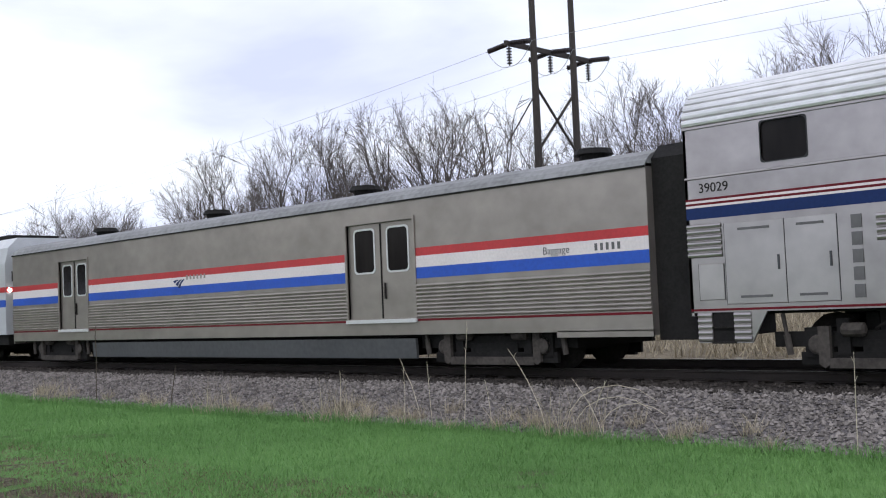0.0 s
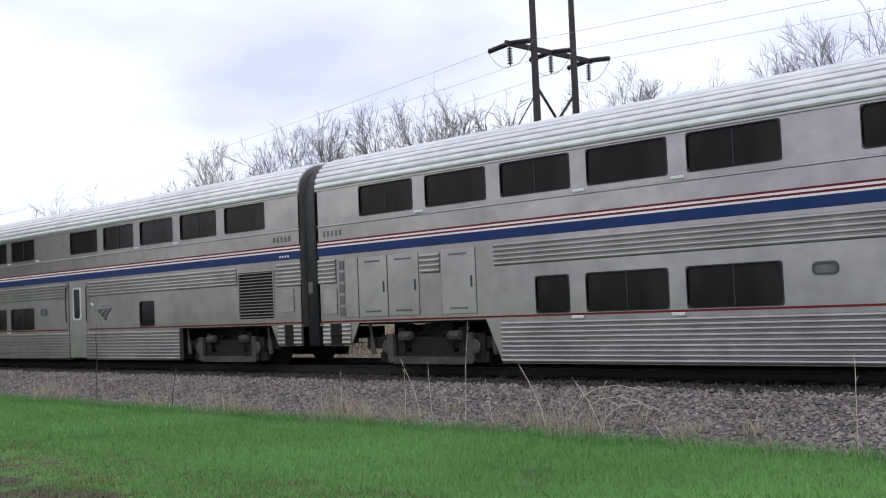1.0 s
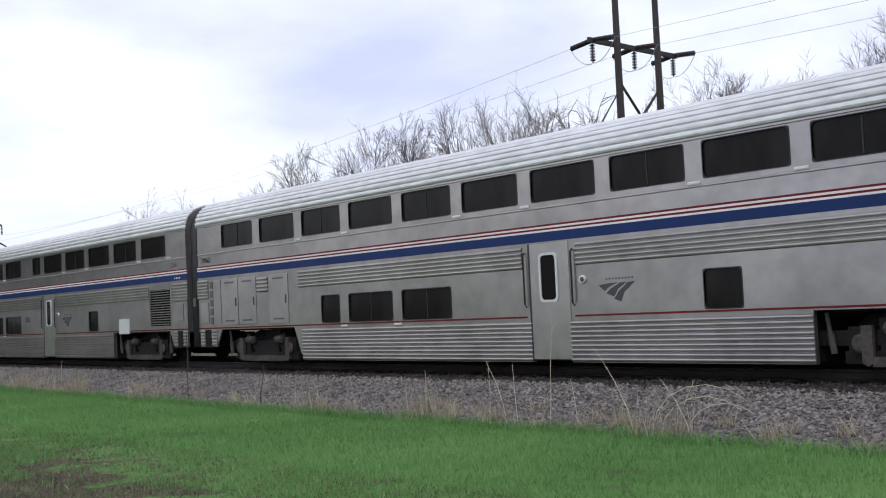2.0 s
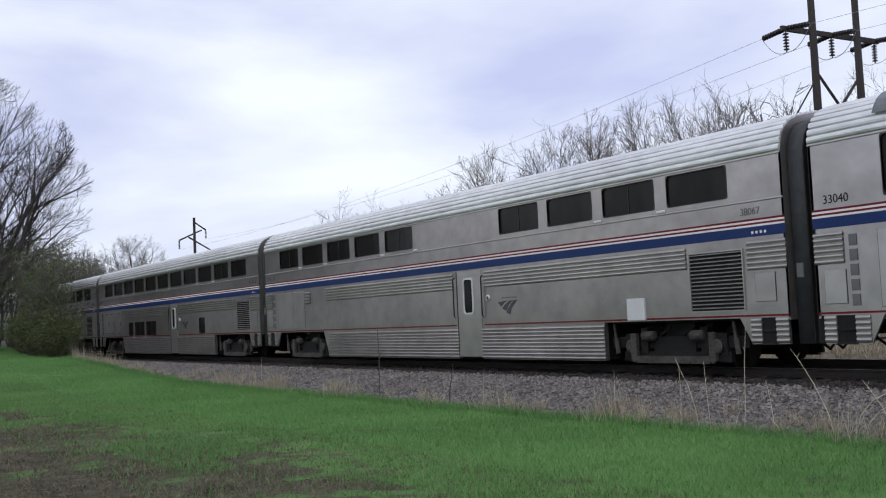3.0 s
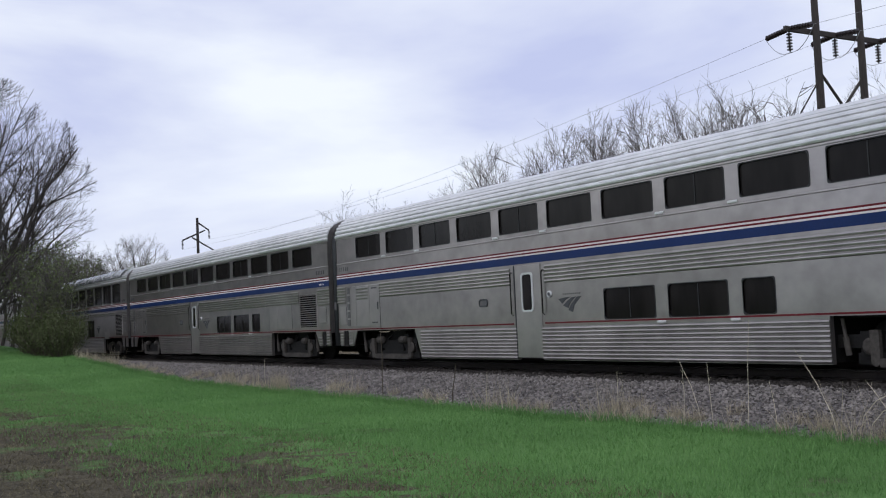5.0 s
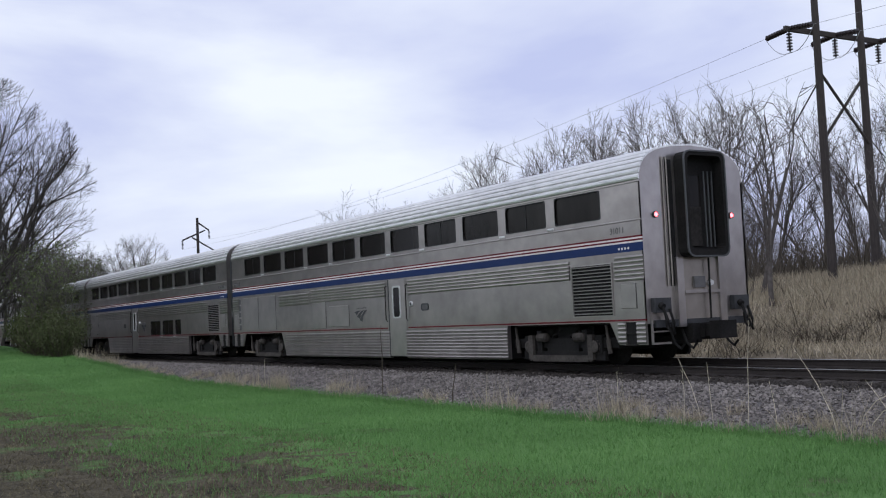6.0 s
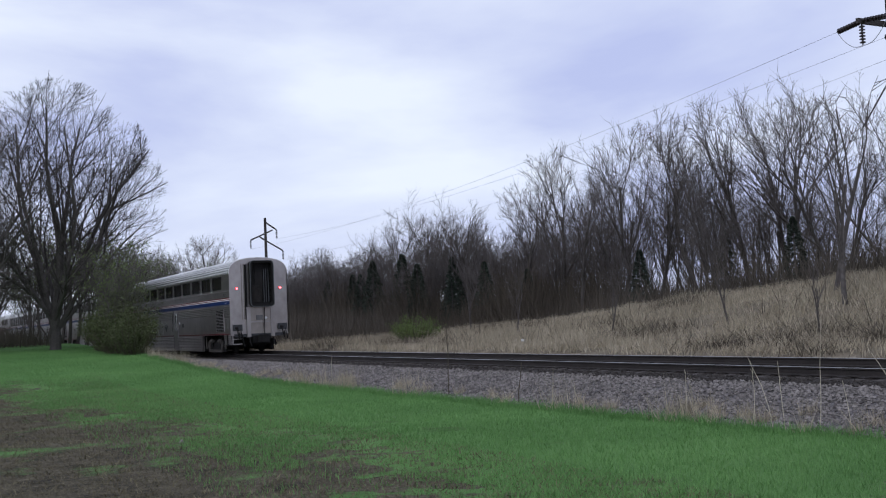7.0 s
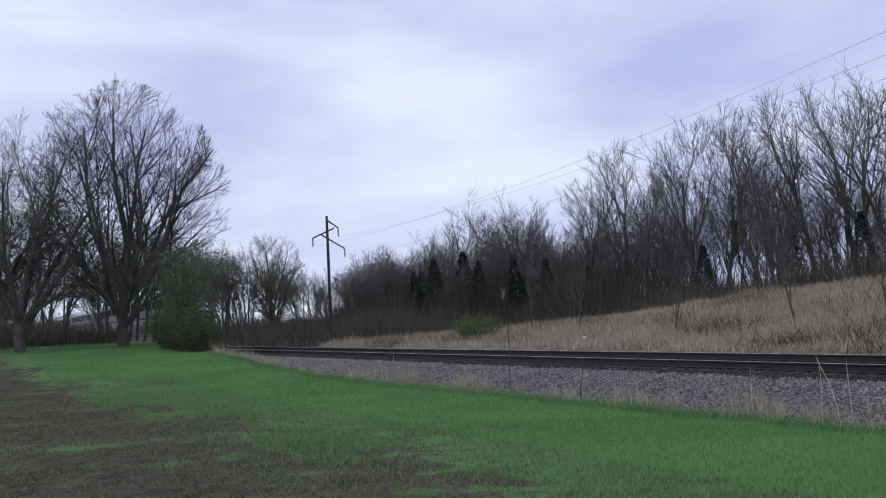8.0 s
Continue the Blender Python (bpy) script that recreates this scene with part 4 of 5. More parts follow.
    bp.inputs["Strength"].default_value, bp.inputs["Distance"].default_value = 0.7, 0.05
    l.new(tex(30, 5, 0.7), bp.inputs["Height"])
    l.new(bp.outputs[0], b.inputs["Normal"])
    return m


def build_ground():
    xs = [-2500, -1200, -600, -350, -220, -170] + [-150 + 1.5 * i for i in range(60)] + [-60 + 0.8 * i for i in range(90)] + [12 + 3 * i for i in range(15)] + [60, 90, 150, 300, 700, 2500]
    ys = [-2500, -1000, -400, -150, -60, -30, -15, -8] + [-4 + 0.8 * i for i in range(20)] + [12.0, 12.2, 12.4, 12.7, 13.0, 13.4, 13.8, 14.2, 14.6, 15.0, 15.4, 17, 19.5, 19.9, 20.4, 21, 21.6, 22.2] + [22.8 + 0.7 * i for i in range(26)] + [42, 45, 50, 60, 80, 120, 200, 400, 900, 2500]
    g = Geo()
    g.v = [(x, y, ground_z(x, y)) for x in xs for y in ys]
    n = len(ys)
    g.f = [(i * n + j, (i + 1) * n + j, (i + 1) * n + j + 1, i * n + j + 1) for i in range(len(xs) - 1) for j in range(n - 1)]
    ob = new("ground", g.mesh("ground", ground_material(), True))
    tagged(ob, "green lawn, gravel shoulder and dry grassy bank", "ground", kind="structure")


def blades(name, label, category, mat, count, place, height, width, lean=0.5, seed=1, swell=None):
    """One mesh of thin upright blades; place gives a root from two random numbers."""
    rng = np.random.default_rng(seed)
    v = np.zeros((count, 3, 3))
    a, b = rng.random(count), rng.random(count)
    roots = np.array([place(p, q) for p, q in zip(a, b)])
    h = rng.uniform(*height, count) * (0.6 + 0.4 * rng.random(count))
    if swell:
        h = h * np.array([swell(p[0], p[1]) for p in roots])
    ang, off = rng.random(count) * 2 * np.pi, rng.normal(0, lean, (count, 2))
    w = rng.uniform(*width, count)
    v[:, 0] = roots - np.stack([np.cos(ang) * w, np.sin(ang) * w, np.full(count, 0.02)], 1)
    v[:, 1] = roots + np.stack([np.cos(ang) * w, np.sin(ang) * w, np.full(count, -0.02)], 1)
    v[:, 2] = roots + np.stack([off[:, 0] * h, off[:, 1] * h, h], 1)
    me = bpy.data.meshes.new(name)
    me.from_pydata(v.reshape(-1, 3).tolist(), [], np.arange(count * 3).reshape(-1, 3).tolist())
    me.materials.append(mat)
    return tagged(new(name, me), label, category, kind="stuff")


def uneven(x, y):
    """A ragged top to a stand of brush."""
    return max(0.45, 0.8 + 0.9 * noise.noise((x * 0.13, y * 0.13, 31)) + 0.5 * noise.noise((x * 0.5, y * 0.5, 33)))


def build_grass():
    def bare(x, y):
        return 7.2 + 0.075 * x - y + 3.0 * noise.noise((x * 0.25, y * 0.5, 1)) + 2.2 * noise.noise((x * 1.1, y * 1.1, 2)) > 0

    def lawn(p, q):
        for _ in range(6):
            x, y = -74 + 78 * p ** 0.72, 3.6 + 9.2 * q
            if not (bare(x, y) and random.random() < 0.86):
                break
            p, q = random.random(), random.random()
        return x, y, ground_z(x, y)

    blades("lawn_grass", "short bright green spring lawn grass", "grass", BLADE, 290000, lawn, (0.05, 0.11), (0.004, 0.009), 0.45, 3)

    def thatch(p, q):
        x, y = -46 + 42 * p ** 0.8, 0.5 + 7.5 * q
        return x, y, ground_z(x, y)

    blades("soil_thatch", "dead brown grass and clods on the bare soil", "dead grass", THATCH, 90000, thatch, (0.02, 0.075), (0.004, 0.011), 1.4, 13)

    def tall_edge(p, q):
        x = -58 + 62 * p
        return x, 12.35 + 0.35 * (q - 0.5) + 0.25 * noise.noise((x * 0.5, 0, 4)), lawn_z(x) - 0.02

    blades("edge_grass", "longer green grass along the gravel", "grass", BLADE, 16000, tall_edge, (0.12, 0.3), (0.005, 0.01), 0.35, 4)

    tufts = [(random.uniform(-58, 4), random.uniform(12.5, 13.4)) for _ in range(120)]

    def straw(p, q):
        x, y = tufts[int(p * len(tufts))]
        r, g = 0.14 * math.sqrt(q), random.random() * 6.28
        x, y = x + r * math.cos(g), y + r * math.sin(g)
        return x, y, ground_z(x, y)

    blades("dry_tufts", "bleached dry grass tufts at the gravel's edge", "dry grass", DRY, 7500, straw, (0.12, 0.42), (0.004, 0.008), 0.5, 5)

    near = [(-15.5, 12.6), (-19.0, 12.6), (-9.8, 12.6), (-26.5, 12.65), (-56.0, 12.6), (-57.5, 12.8), (-30.7, 12.6), (-31.1, 12.7), (-33.6, 12.7), (-36.0, 12.8), (-50.5, 12.8), (-52.5, 12.7), (-54.0, 12.6)]

    def tall_straw(p, q):
        x, y = near[int(p * len(near))]
        r, g = 0.4 * math.sqrt(q), random.random() * 6.28
        x, y = x + 1.5 * r * math.cos(g), y + r * math.sin(g)
        return x, y, ground_z(x, y)

    blades("tall_dry_grass", "tall bleached dry grass beside the lawn", "dry grass", DRY, 1100, tall_straw, (0.3, 1.0), (0.004, 0.009), 0.28, 6)

    def bank(p, q):
        for _ in range(5):
            x, y = -84 + 84 * p, 23.0 + 16.5 * q ** 0.9
            if noise.noise((x * 0.35, y * 0.35, 8)) > -0.25 or random.random() < 0.3:
                break
            p, q = random.random(), random.random()
        return x, y, ground_z(x, y)

    blades("bank_grass", "tall matted dry grass on the bank", "dry grass", DRY, 150000, bank, (0.18, 0.66), (0.010, 0.022), 0.42, 7, uneven)

    def brush(p, q):
        x, y = -135 + 135 * p, 37.5 + 22 * q
        return x, y, ground_z(x, min(y, 45))

    blades("undergrowth", "dense brown brushwood under the trees", "brushwood", HEDGE, 105000, brush, (0.8, 3.6), (0.012, 0.028), 0.35, 8, uneven)

    def thicket(p, q):
        x, y = -122 + 62 * p, 38.5 + 10 * q
        return x, y, ground_z(x, min(y, 45))

    blades("thicket", "dark dense thicket at the foot of the wood", "brushwood", BRUSH, 50000, thicket, (1.5, 6.8), (0.014, 0.03), 0.28, 15, uneven)

    def low_brush(p, q):
        x, y = -110 + 104 * p, 25 + 12.5 * q
        if noise.noise((x * 0.25, y * 0.3, 12)) < 0.12:
            x = -110 + 45 * p
        return x, y, ground_z(x, y)

    blades("bank_brush", "scattered dark brush on the dry bank", "brushwood", BRUSH, 4500, low_brush, (0.4, 1.5), (0.008, 0.02), 0.5, 9)

    clumps = [(random.uniform(-62, -12), random.uniform(23.5, 36)) for _ in range(34)]

    def clump(p, q):
        x, y = clumps[int(p * len(clumps))]
        r, g = 1.25 * q, random.random() * 6.28
        x, y = x + 1.7 * r * math.cos(g), y + r * math.sin(g)
        return x, y, ground_z(x, y)

    blades("bank_clumps", "low tangled brush clumps on the dry bank", "brushwood", BRUSH, 7000, clump, (0.3, 0.9), (0.007, 0.016), 0.8, 14)

    # the stretch at y < 0 is unseen, added for dark reflections in the train
    def far_left(p, q):
        x, y = -77 - 40 * p, -70 + 81 * q
        return x, y, lawn_z(x)

    blades("hedge_brush", "brown brushwood beyond the lawn, extended out of view", "brushwood", HEDGE, 52000, far_left, (0.7, 2.5), (0.012, 0.026), 0.35, 10, uneven)

    def far_right(p, q):
        x, y = -72 - 85 * p, 22.5 + 18 * q
        return x, y, ground_z(x, y)

    blades("trackside_brush", "grey-brown brushwood beyond the track", "brushwood", HEDGE, 50000, far_right, (0.8, 3.4), (0.012, 0.03), 0.35, 11, uneven)

    def far_end(p, q):
        x, y = -120 - 110 * p, -12 + 25 * q
        return x, y, lawn_z(x)

    blades("line_end_brush", "grey-brown brushwood far along the line", "brushwood", HEDGE, 26000, far_end, (1.5, 5.0), (0.03, 0.06), 0.35, 12, uneven)


# ---- track ----
def build_track():
    tr = thing("railway_track", "single railway track with dark timber ties in ballast", "railway track", kind="structure")
    near, far = MID - 0.755, MID + 0.755
    for y, lift in ((near, 0.0), (far, 0.085)):
        web = [(-0.075, -0.172), (-0.075, -0.16), (-0.015, -0.14), (-0.012, -0.05), (-0.036, -0.035), (-0.036, -0.004), (0.036, -0.004), (0.036, -0.035), (0.012, -0.05), (0.015, -0.14), (0.075, -0.16), (0.075, -0.172)]
        r = part("rail", Geo().prism([(y + a, b + lift) for a, b in web], -420, 240), RAIL_SIDE, tr)
        part("rail_head", Geo().prism([(y - 0.034, -0.004 + lift), (y - 0.026, 0.0 + lift), (y + 0.026, 0.0 + lift), (y + 0.034, -0.004 + lift)], -420, 240), RAIL_TOP, r, "polished steel running surface")
    tie = Geo().prism([(MID - 1.3, -0.40), (MID - 1.3, -0.216), (MID - 1.28, -0.203), (MID + 1.28, -0.059), (MID + 1.3, -0.07), (MID + 1.3, -0.30)], -0.115, 0.115).mesh("tie", TIE)
    plate = Geo().box(-0.09, 0.09, near - 0.17, near + 0.17, -0.19, -0.16).mesh("tie_plate", RAIL_SIDE)
    for i in range(250):
        x = -112 + 0.5 * i + random.uniform(-0.02, 0.02)
        t = part("tie", tie, None, tr, at=(x, random.uniform(-0.04, 0.04), random.uniform(-0.012, 0.006)))
        if i > 130:
            part("tie_plate", plate, None, t)
    # ballast
    rng = np.random.default_rng(21)
    count = 60000
    base = np.array([(1, 0, 0), (-1, 0, 0), (0, 1, 0), (0, -1, 0), (0, 0, 1), (0, 0, -1)], float)
    tri = np.array([(0, 2, 4), (2, 1, 4), (1, 3, 4), (3, 0, 4), (2, 0, 5), (1, 2, 5), (3, 1, 5), (0, 3, 5)])
    x = -62 + 66 * rng.random(count) ** 0.75
    y = np.where(rng.random(count) < 0.74, 12.55 + 2.5 * rng.random(count), 15.05 + 4.9 * rng.random(count))
    z = np.array([ground_z(a, b) for a, b in zip(x, y)])
    inside = np.abs(y - MID) < 1.32
    edge = 14.97 + 0.12 * np.sin(x * 1.7) * np.sin(x * 0.43) + rng.normal(0, 0.09, count)
    z = np.where(inside, z - 0.02, z)
    size = rng.uniform(0.022, 0.05, count)
    v = base[None] * rng.uniform(0.55, 1.25, (count, 6, 1)) * size[:, None, None] + rng.normal(0, 0.18, (count, 6, 3)) * size[:, None, None]
    ang = rng.random(count) * 6.28
    c, s = np.cos(ang)[:, None], np.sin(ang)[:, None]
    vx, vy = v[:, :, 0] * c - v[:, :, 1] * s, v[:, :, 0] * s + v[:, :, 1] * c
    v = np.stack([vx + x[:, None], vy + y[:, None], v[:, :, 2] * 0.8 + (z + size * 0.25)[:, None]], 2)
    for name, keep, m, label in (("ballast_stones", y < edge, STONE, "grey crushed stone ballast beside the track"), ("track_bed_stones", y >= edge, STONE_DARK, "dark oil-stained ballast between the ties")):
        vv = v[keep]
        me = bpy.data.meshes.new(name)
        me.from_pydata(vv.reshape(-1, 3).tolist(), [], (tri[None] + 6 * np.arange(len(vv))[:, None, None]).reshape(-1, 3).tolist())
        me.materials.append(m)
        tagged(new(name, me), label, "gravel", kind="stuff")


# ---- trees ----
FINEST = {"radius": 0.0095}     # thinnest twig, in metres
KINK = 0.125


def bough(wood, twig, rng, p, d, length, radius, level, depth, up, split, spread, bud=None, droop=0.0):
    """A tapered limb that forks on into finer ones."""
    steps = 4 if level < 2 else (3 if level < depth - 1 else 2)
    pts, rad, q, dd = [tuple(p)], [radius], Vector(p), Vector(d).normalized()
    tip = 0.55 if level < depth else 0.2
    for i in range(steps):
        dd = (dd + Vector((rng.gauss(0, KINK), rng.gauss(0, KINK), rng.gauss(0, 0.07) + up - droop * level))).normalized()
        q = q + dd * length / steps
        pts.append(tuple(q))
        rad.append(radius * (1 + (tip - 1) * (i + 1) / steps))
    target = wood if level < 2 else twig
    target.tube(pts, rad, 6 if level == 0 else (4 if level == 1 else 3))
    if level >= depth:
        if bud is not None and rng.random() < bud[1]:
            for _ in range(2):
                c = Vector(pts[-1]) + Vector((rng.gauss(0, 0.09), rng.gauss(0, 0.09), rng.gauss(0, 0.09)))
                s = rng.uniform(0.025, 0.06)
                a, b = Vector((rng.gauss(0, 1), rng.gauss(0, 1), rng.gauss(0, 1))).normalized() * s, Vector((rng.gauss(0, 1), rng.gauss(0, 1), rng.gauss(0, 1))).normalized() * s
                bud[0].add([tuple(c - a), tuple(c + b), tuple(c + a), tuple(c - b)], [(0, 1, 2, 3)])
        return
    n = split[min(level, len(split) - 1)]
    for i in range(n):
        t = 0.30 + 0.70 * (i + rng.random()) / n if level else 0.34 + 0.64 * (i + rng.random() * 0.8) / n
        k = min(int(t * steps), steps - 1)
        base = Vector(pts[k]).lerp(Vector(pts[k + 1]), t * steps - k)
        g = rng.random() * 6.28
        side = dd.orthogonal().normalized()
        side = side * math.cos(g) + dd.cross(side) * math.sin(g)
        ang = spread[min(level, len(spread) - 1)] * rng.uniform(0.65, 1.3)
        nd = dd * math.cos(ang) + side * math.sin(ang)
        bough(wood, twig, rng, base, nd, length * rng.uniform(0.45, 0.72) * (1.12 - 0.35 * t), max(FINEST["radius"], rad[k] * rng.uniform(0.38, 0.56)), level + 1, depth, up, split, spread, bud, droop)


def tree(seed, label, height=12.0, stems=1, radius=0.16, depth=4, split=(8, 5, 5, 4), spread=(0.55, 0.6, 0.65, 0.7), up=0.05, leaning=0.08, bud_share=0.0, trunk_part=0.62, name="tree", droop=0.0):
    rng = random.Random(seed)
    wood, twig, buds = Geo(), Geo(), Geo()
    for i in range(stems):
        g = 6.28 * (i + rng.random()) / stems
        r = 0.0 if stems == 1 else 0.3
        tilt = leaning * rng.uniform(0.5, 1.6) * (1 if stems == 1 else 2.2)
        bough(wood, twig, rng, (r * math.cos(g), r * math.sin(g), -0.25), (math.cos(g) * tilt, math.sin(g) * tilt, 1), height * trunk_part * rng.uniform(0.8, 1.05), radius, 0, depth, up, split, spread, (buds, bud_share) if bud_share else None, droop)
    top = max(p[2] for p in wood.v + twig.v)
    for g in (wood, twig, buds):
        g.v = [(x * (0.6 + 0.4 * height / top), y * (0.6 + 0.4 * height / top), z * height / top) for x, y, z in g.v]
    t = thing(name, label, "tree")
    part("trunk", wood, BARK, t)
    part("crown", twig, TWIG, t, "bare twigs")
    if buds.v:
        part("foliage", buds, BUDS, t, "sparse pale green opening foliage")
    return t


def dome_tree(seed, label, height, width, limbs=16, bud_share=0.08, twig_mat=None):
    """A lone tree: stems that part low down and fan out to a rounded crown."""
    rng = random.Random(seed)
    wood, twig, buds = Geo(), Geo(), Geo()
    mid, rx, rz = height * 0.53, width * 0.5, height * 0.47

    def room(p, d):
        """Length from p along d to the crown's rounded outline."""
        a, b, c = 0.0, 0.0, -1.0
        for q, e, r, o in ((p.x, d.x, rx, 0), (p.y, d.y, rx, 0), (p.z, d.z, rz, mid)):
            a, b, c = a + (e / r) ** 2, b + 2 * e * (q - o) / r ** 2, c + ((q - o) / r) ** 2
        return (-b + math.sqrt(max(b * b - 4 * a * c, 0.0))) / (2 * a)

    def limb(p, d, length, radius, level):
        steps = (7, 5, 4, 3, 2)[level]
        pts, rad, q, dd = [tuple(p)], [radius], Vector(p), Vector(d).normalized()
        for i in range(steps):
            dd = (dd + Vector((rng.gauss(0, 0.09), rng.gauss(0, 0.09), rng.gauss(0, 0.07) + (0.0, 0.01, 0.04, 0.08, 0.12)[level]))).normalized()
            q = q + dd * length / steps
            pts.append(tuple(q))
            rad.append(max(0.0068, radius * (1 - 0.78 * (i + 1) / steps)))
        (wood if level < 2 else twig).tube(pts, rad, (7, 5, 4, 3, 3)[level])
        if level == 4:
            if rng.random() < bud_share:
                c, g = q + Vector((rng.gauss(0, 0.06), rng.gauss(0, 0.06), 0)), rng.uniform(0.02, 0.045)
                buds.add([tuple(c - Vector((g, 0, 0))), tuple(c + Vector((0, g, g))), tuple(c + Vector((g, 0, 0))), tuple(c - Vector((0, g, g)))], [(0, 1, 2, 3)])
            return
        n = (10, 8, 6, 4)[level]
        for i in range(n):
            t = 0.22 + 0.76 * (i + rng.random()) / n
            k = min(int(t * steps), steps - 1)
            base = Vector(pts[k]).lerp(Vector(pts[k + 1]), t * steps - k)
            g = i * 2.4 + rng.gauss(0, 0.5)
            side = dd.orthogonal().normalized()
            side = side * math.cos(g) + dd.cross(side) * math.sin(g)
            ang = rng.uniform(0.38, 0.85)
            nd = dd * math.cos(ang) + side * math.sin(ang)
            reach = min(length * rng.uniform(0.34, 0.6) * (1.15 - 0.4 * t), room(base, nd) * rng.uniform(0.75, 1.15))
            if reach > 0.12:
                limb(base, nd, reach, max(0.0072, rad[k] * rng.uniform(0.40, 0.58)), level + 1)

    wood.tube([(0, 0, -0.3), (0.03, 0.02, 0.2), (0, 0.05, 1.2), (0.05, 0, 2.6)], [0.46, 0.36, 0.31, 0.27], 10)
    for i in range(limbs):
        th = 0.05 + 0.98 * ((i + 0.5) / limbs) ** 0.8
        az = i * 2.4 + rng.gauss(0, 0.2)
        d = Vector((math.sin(th) * math.cos(az), math.sin(th) * math.sin(az), math.cos(th)))
        base = Vector((0, 0, 2.4 - 1.3 * (i % 3) / 2))
        limb(base, d, room(base, d) * rng.uniform(0.85, 1.0), 0.20 * (1.1 - 0.5 * i / limbs), 0 if i % 2 == 0 else 1)
    t = thing("tree", label, "tree")
    part("trunk", wood, BARK, t)
    part("crown", twig, twig_mat or TWIG_DARK, t, "bare twigs")
    part("foliage", buds, BUDS, t, "sparse pale green opening foliage")
    return t


def cedar(seed, height, name="evergreen_tree"):
    rng = random.Random(seed)
    t = thing(name, "small dark evergreen among bare trees", "tree")
    part("trunk", Geo().tube([(0, 0, -0.2), (0, 0, height * 0.9)], [0.1, 0.02], 6), BARK, t)
    g = Geo()
    for _ in range(2600):
        z = height * (0.08 + 0.92 * rng.random() ** 1.3)
        r = (1 - z / height) ** 0.75 * height * 0.24 * math.sqrt(rng.random()) * rng.uniform(0.8, 1.15) + 0.05
        a = rng.random() * 6.28
        c = Vector((r * math.cos(a), r * math.sin(a), z))
        s = rng.uniform(0.05, 0.16)
        u, w = Vector((math.cos(a), math.sin(a), rng.uniform(-0.6, 0.4))) * s, Vector((rng.gauss(0, 1), rng.gauss(0, 1), rng.gauss(0, 1))).normalized() * s * 0.5
        g.add([tuple(c - u), tuple(c + w), tuple(c + u), tuple(c - w)], [(0, 1, 2, 3)])
    part("crown", g, CEDAR, t, "dense dark needles")
    return t


def shrub(seed, label, height, width, leaf=BUSH_LEAF, leaves=5000, name="shrub", stems=60):
    rng = random.Random(seed)
    t = thing(name, label, "bush")
    st, lf = Geo(), Geo()
    for _ in range(stems):
        a, r = rng.random() * 6.28, width * 0.5 * math.sqrt(rng.random())
        top = (r * math.cos(a) * 1.25, r * math.sin(a) * 1.25, height * rng.uniform(0.6, 1.02) * (1 - 0.35 * (r / width * 2) ** 2))
        st.tube([(r * 0.4 * math.cos(a), r * 0.4 * math.sin(a), -0.1), (r * math.cos(a), r * math.sin(a), top[2] * 0.55), top], [0.025, 0.015, 0.004], 3)
        for _ in range(leaves // stems):
            f = rng.random() ** 0.7
            c = Vector((r * math.cos(a) * (0.4 + 0.85 * f), r * math.sin(a) * (0.4 + 0.85 * f), top[2] * f)) + Vector((rng.gauss(0, 0.16), rng.gauss(0, 0.16), rng.gauss(0, 0.12)))
            c.z = max(c.z, 0.03)
            s = rng.uniform(0.02, 0.055)
            u, w = Vector((rng.gauss(0, 1), rng.gauss(0, 1), rng.gauss(0, 1))).normalized() * s, Vector((rng.gauss(0, 1), rng.gauss(0, 1), rng.gauss(0, 1))).normalized() * s
            lf.add([tuple(c - u), tuple(c + w), tuple(c + u), tuple(c - w)], [(0, 1, 2, 3)])
    part("stem_cluster", st, BRUSH, t)
    part("foliage", lf, leaf, t)
    return t


def place(ob, x, y, z, turn, size=1.0):
    ob.matrix_basis = pose(x, y, z, 0, 0, turn) @ Matrix.Diagonal((size, size, size, 1))


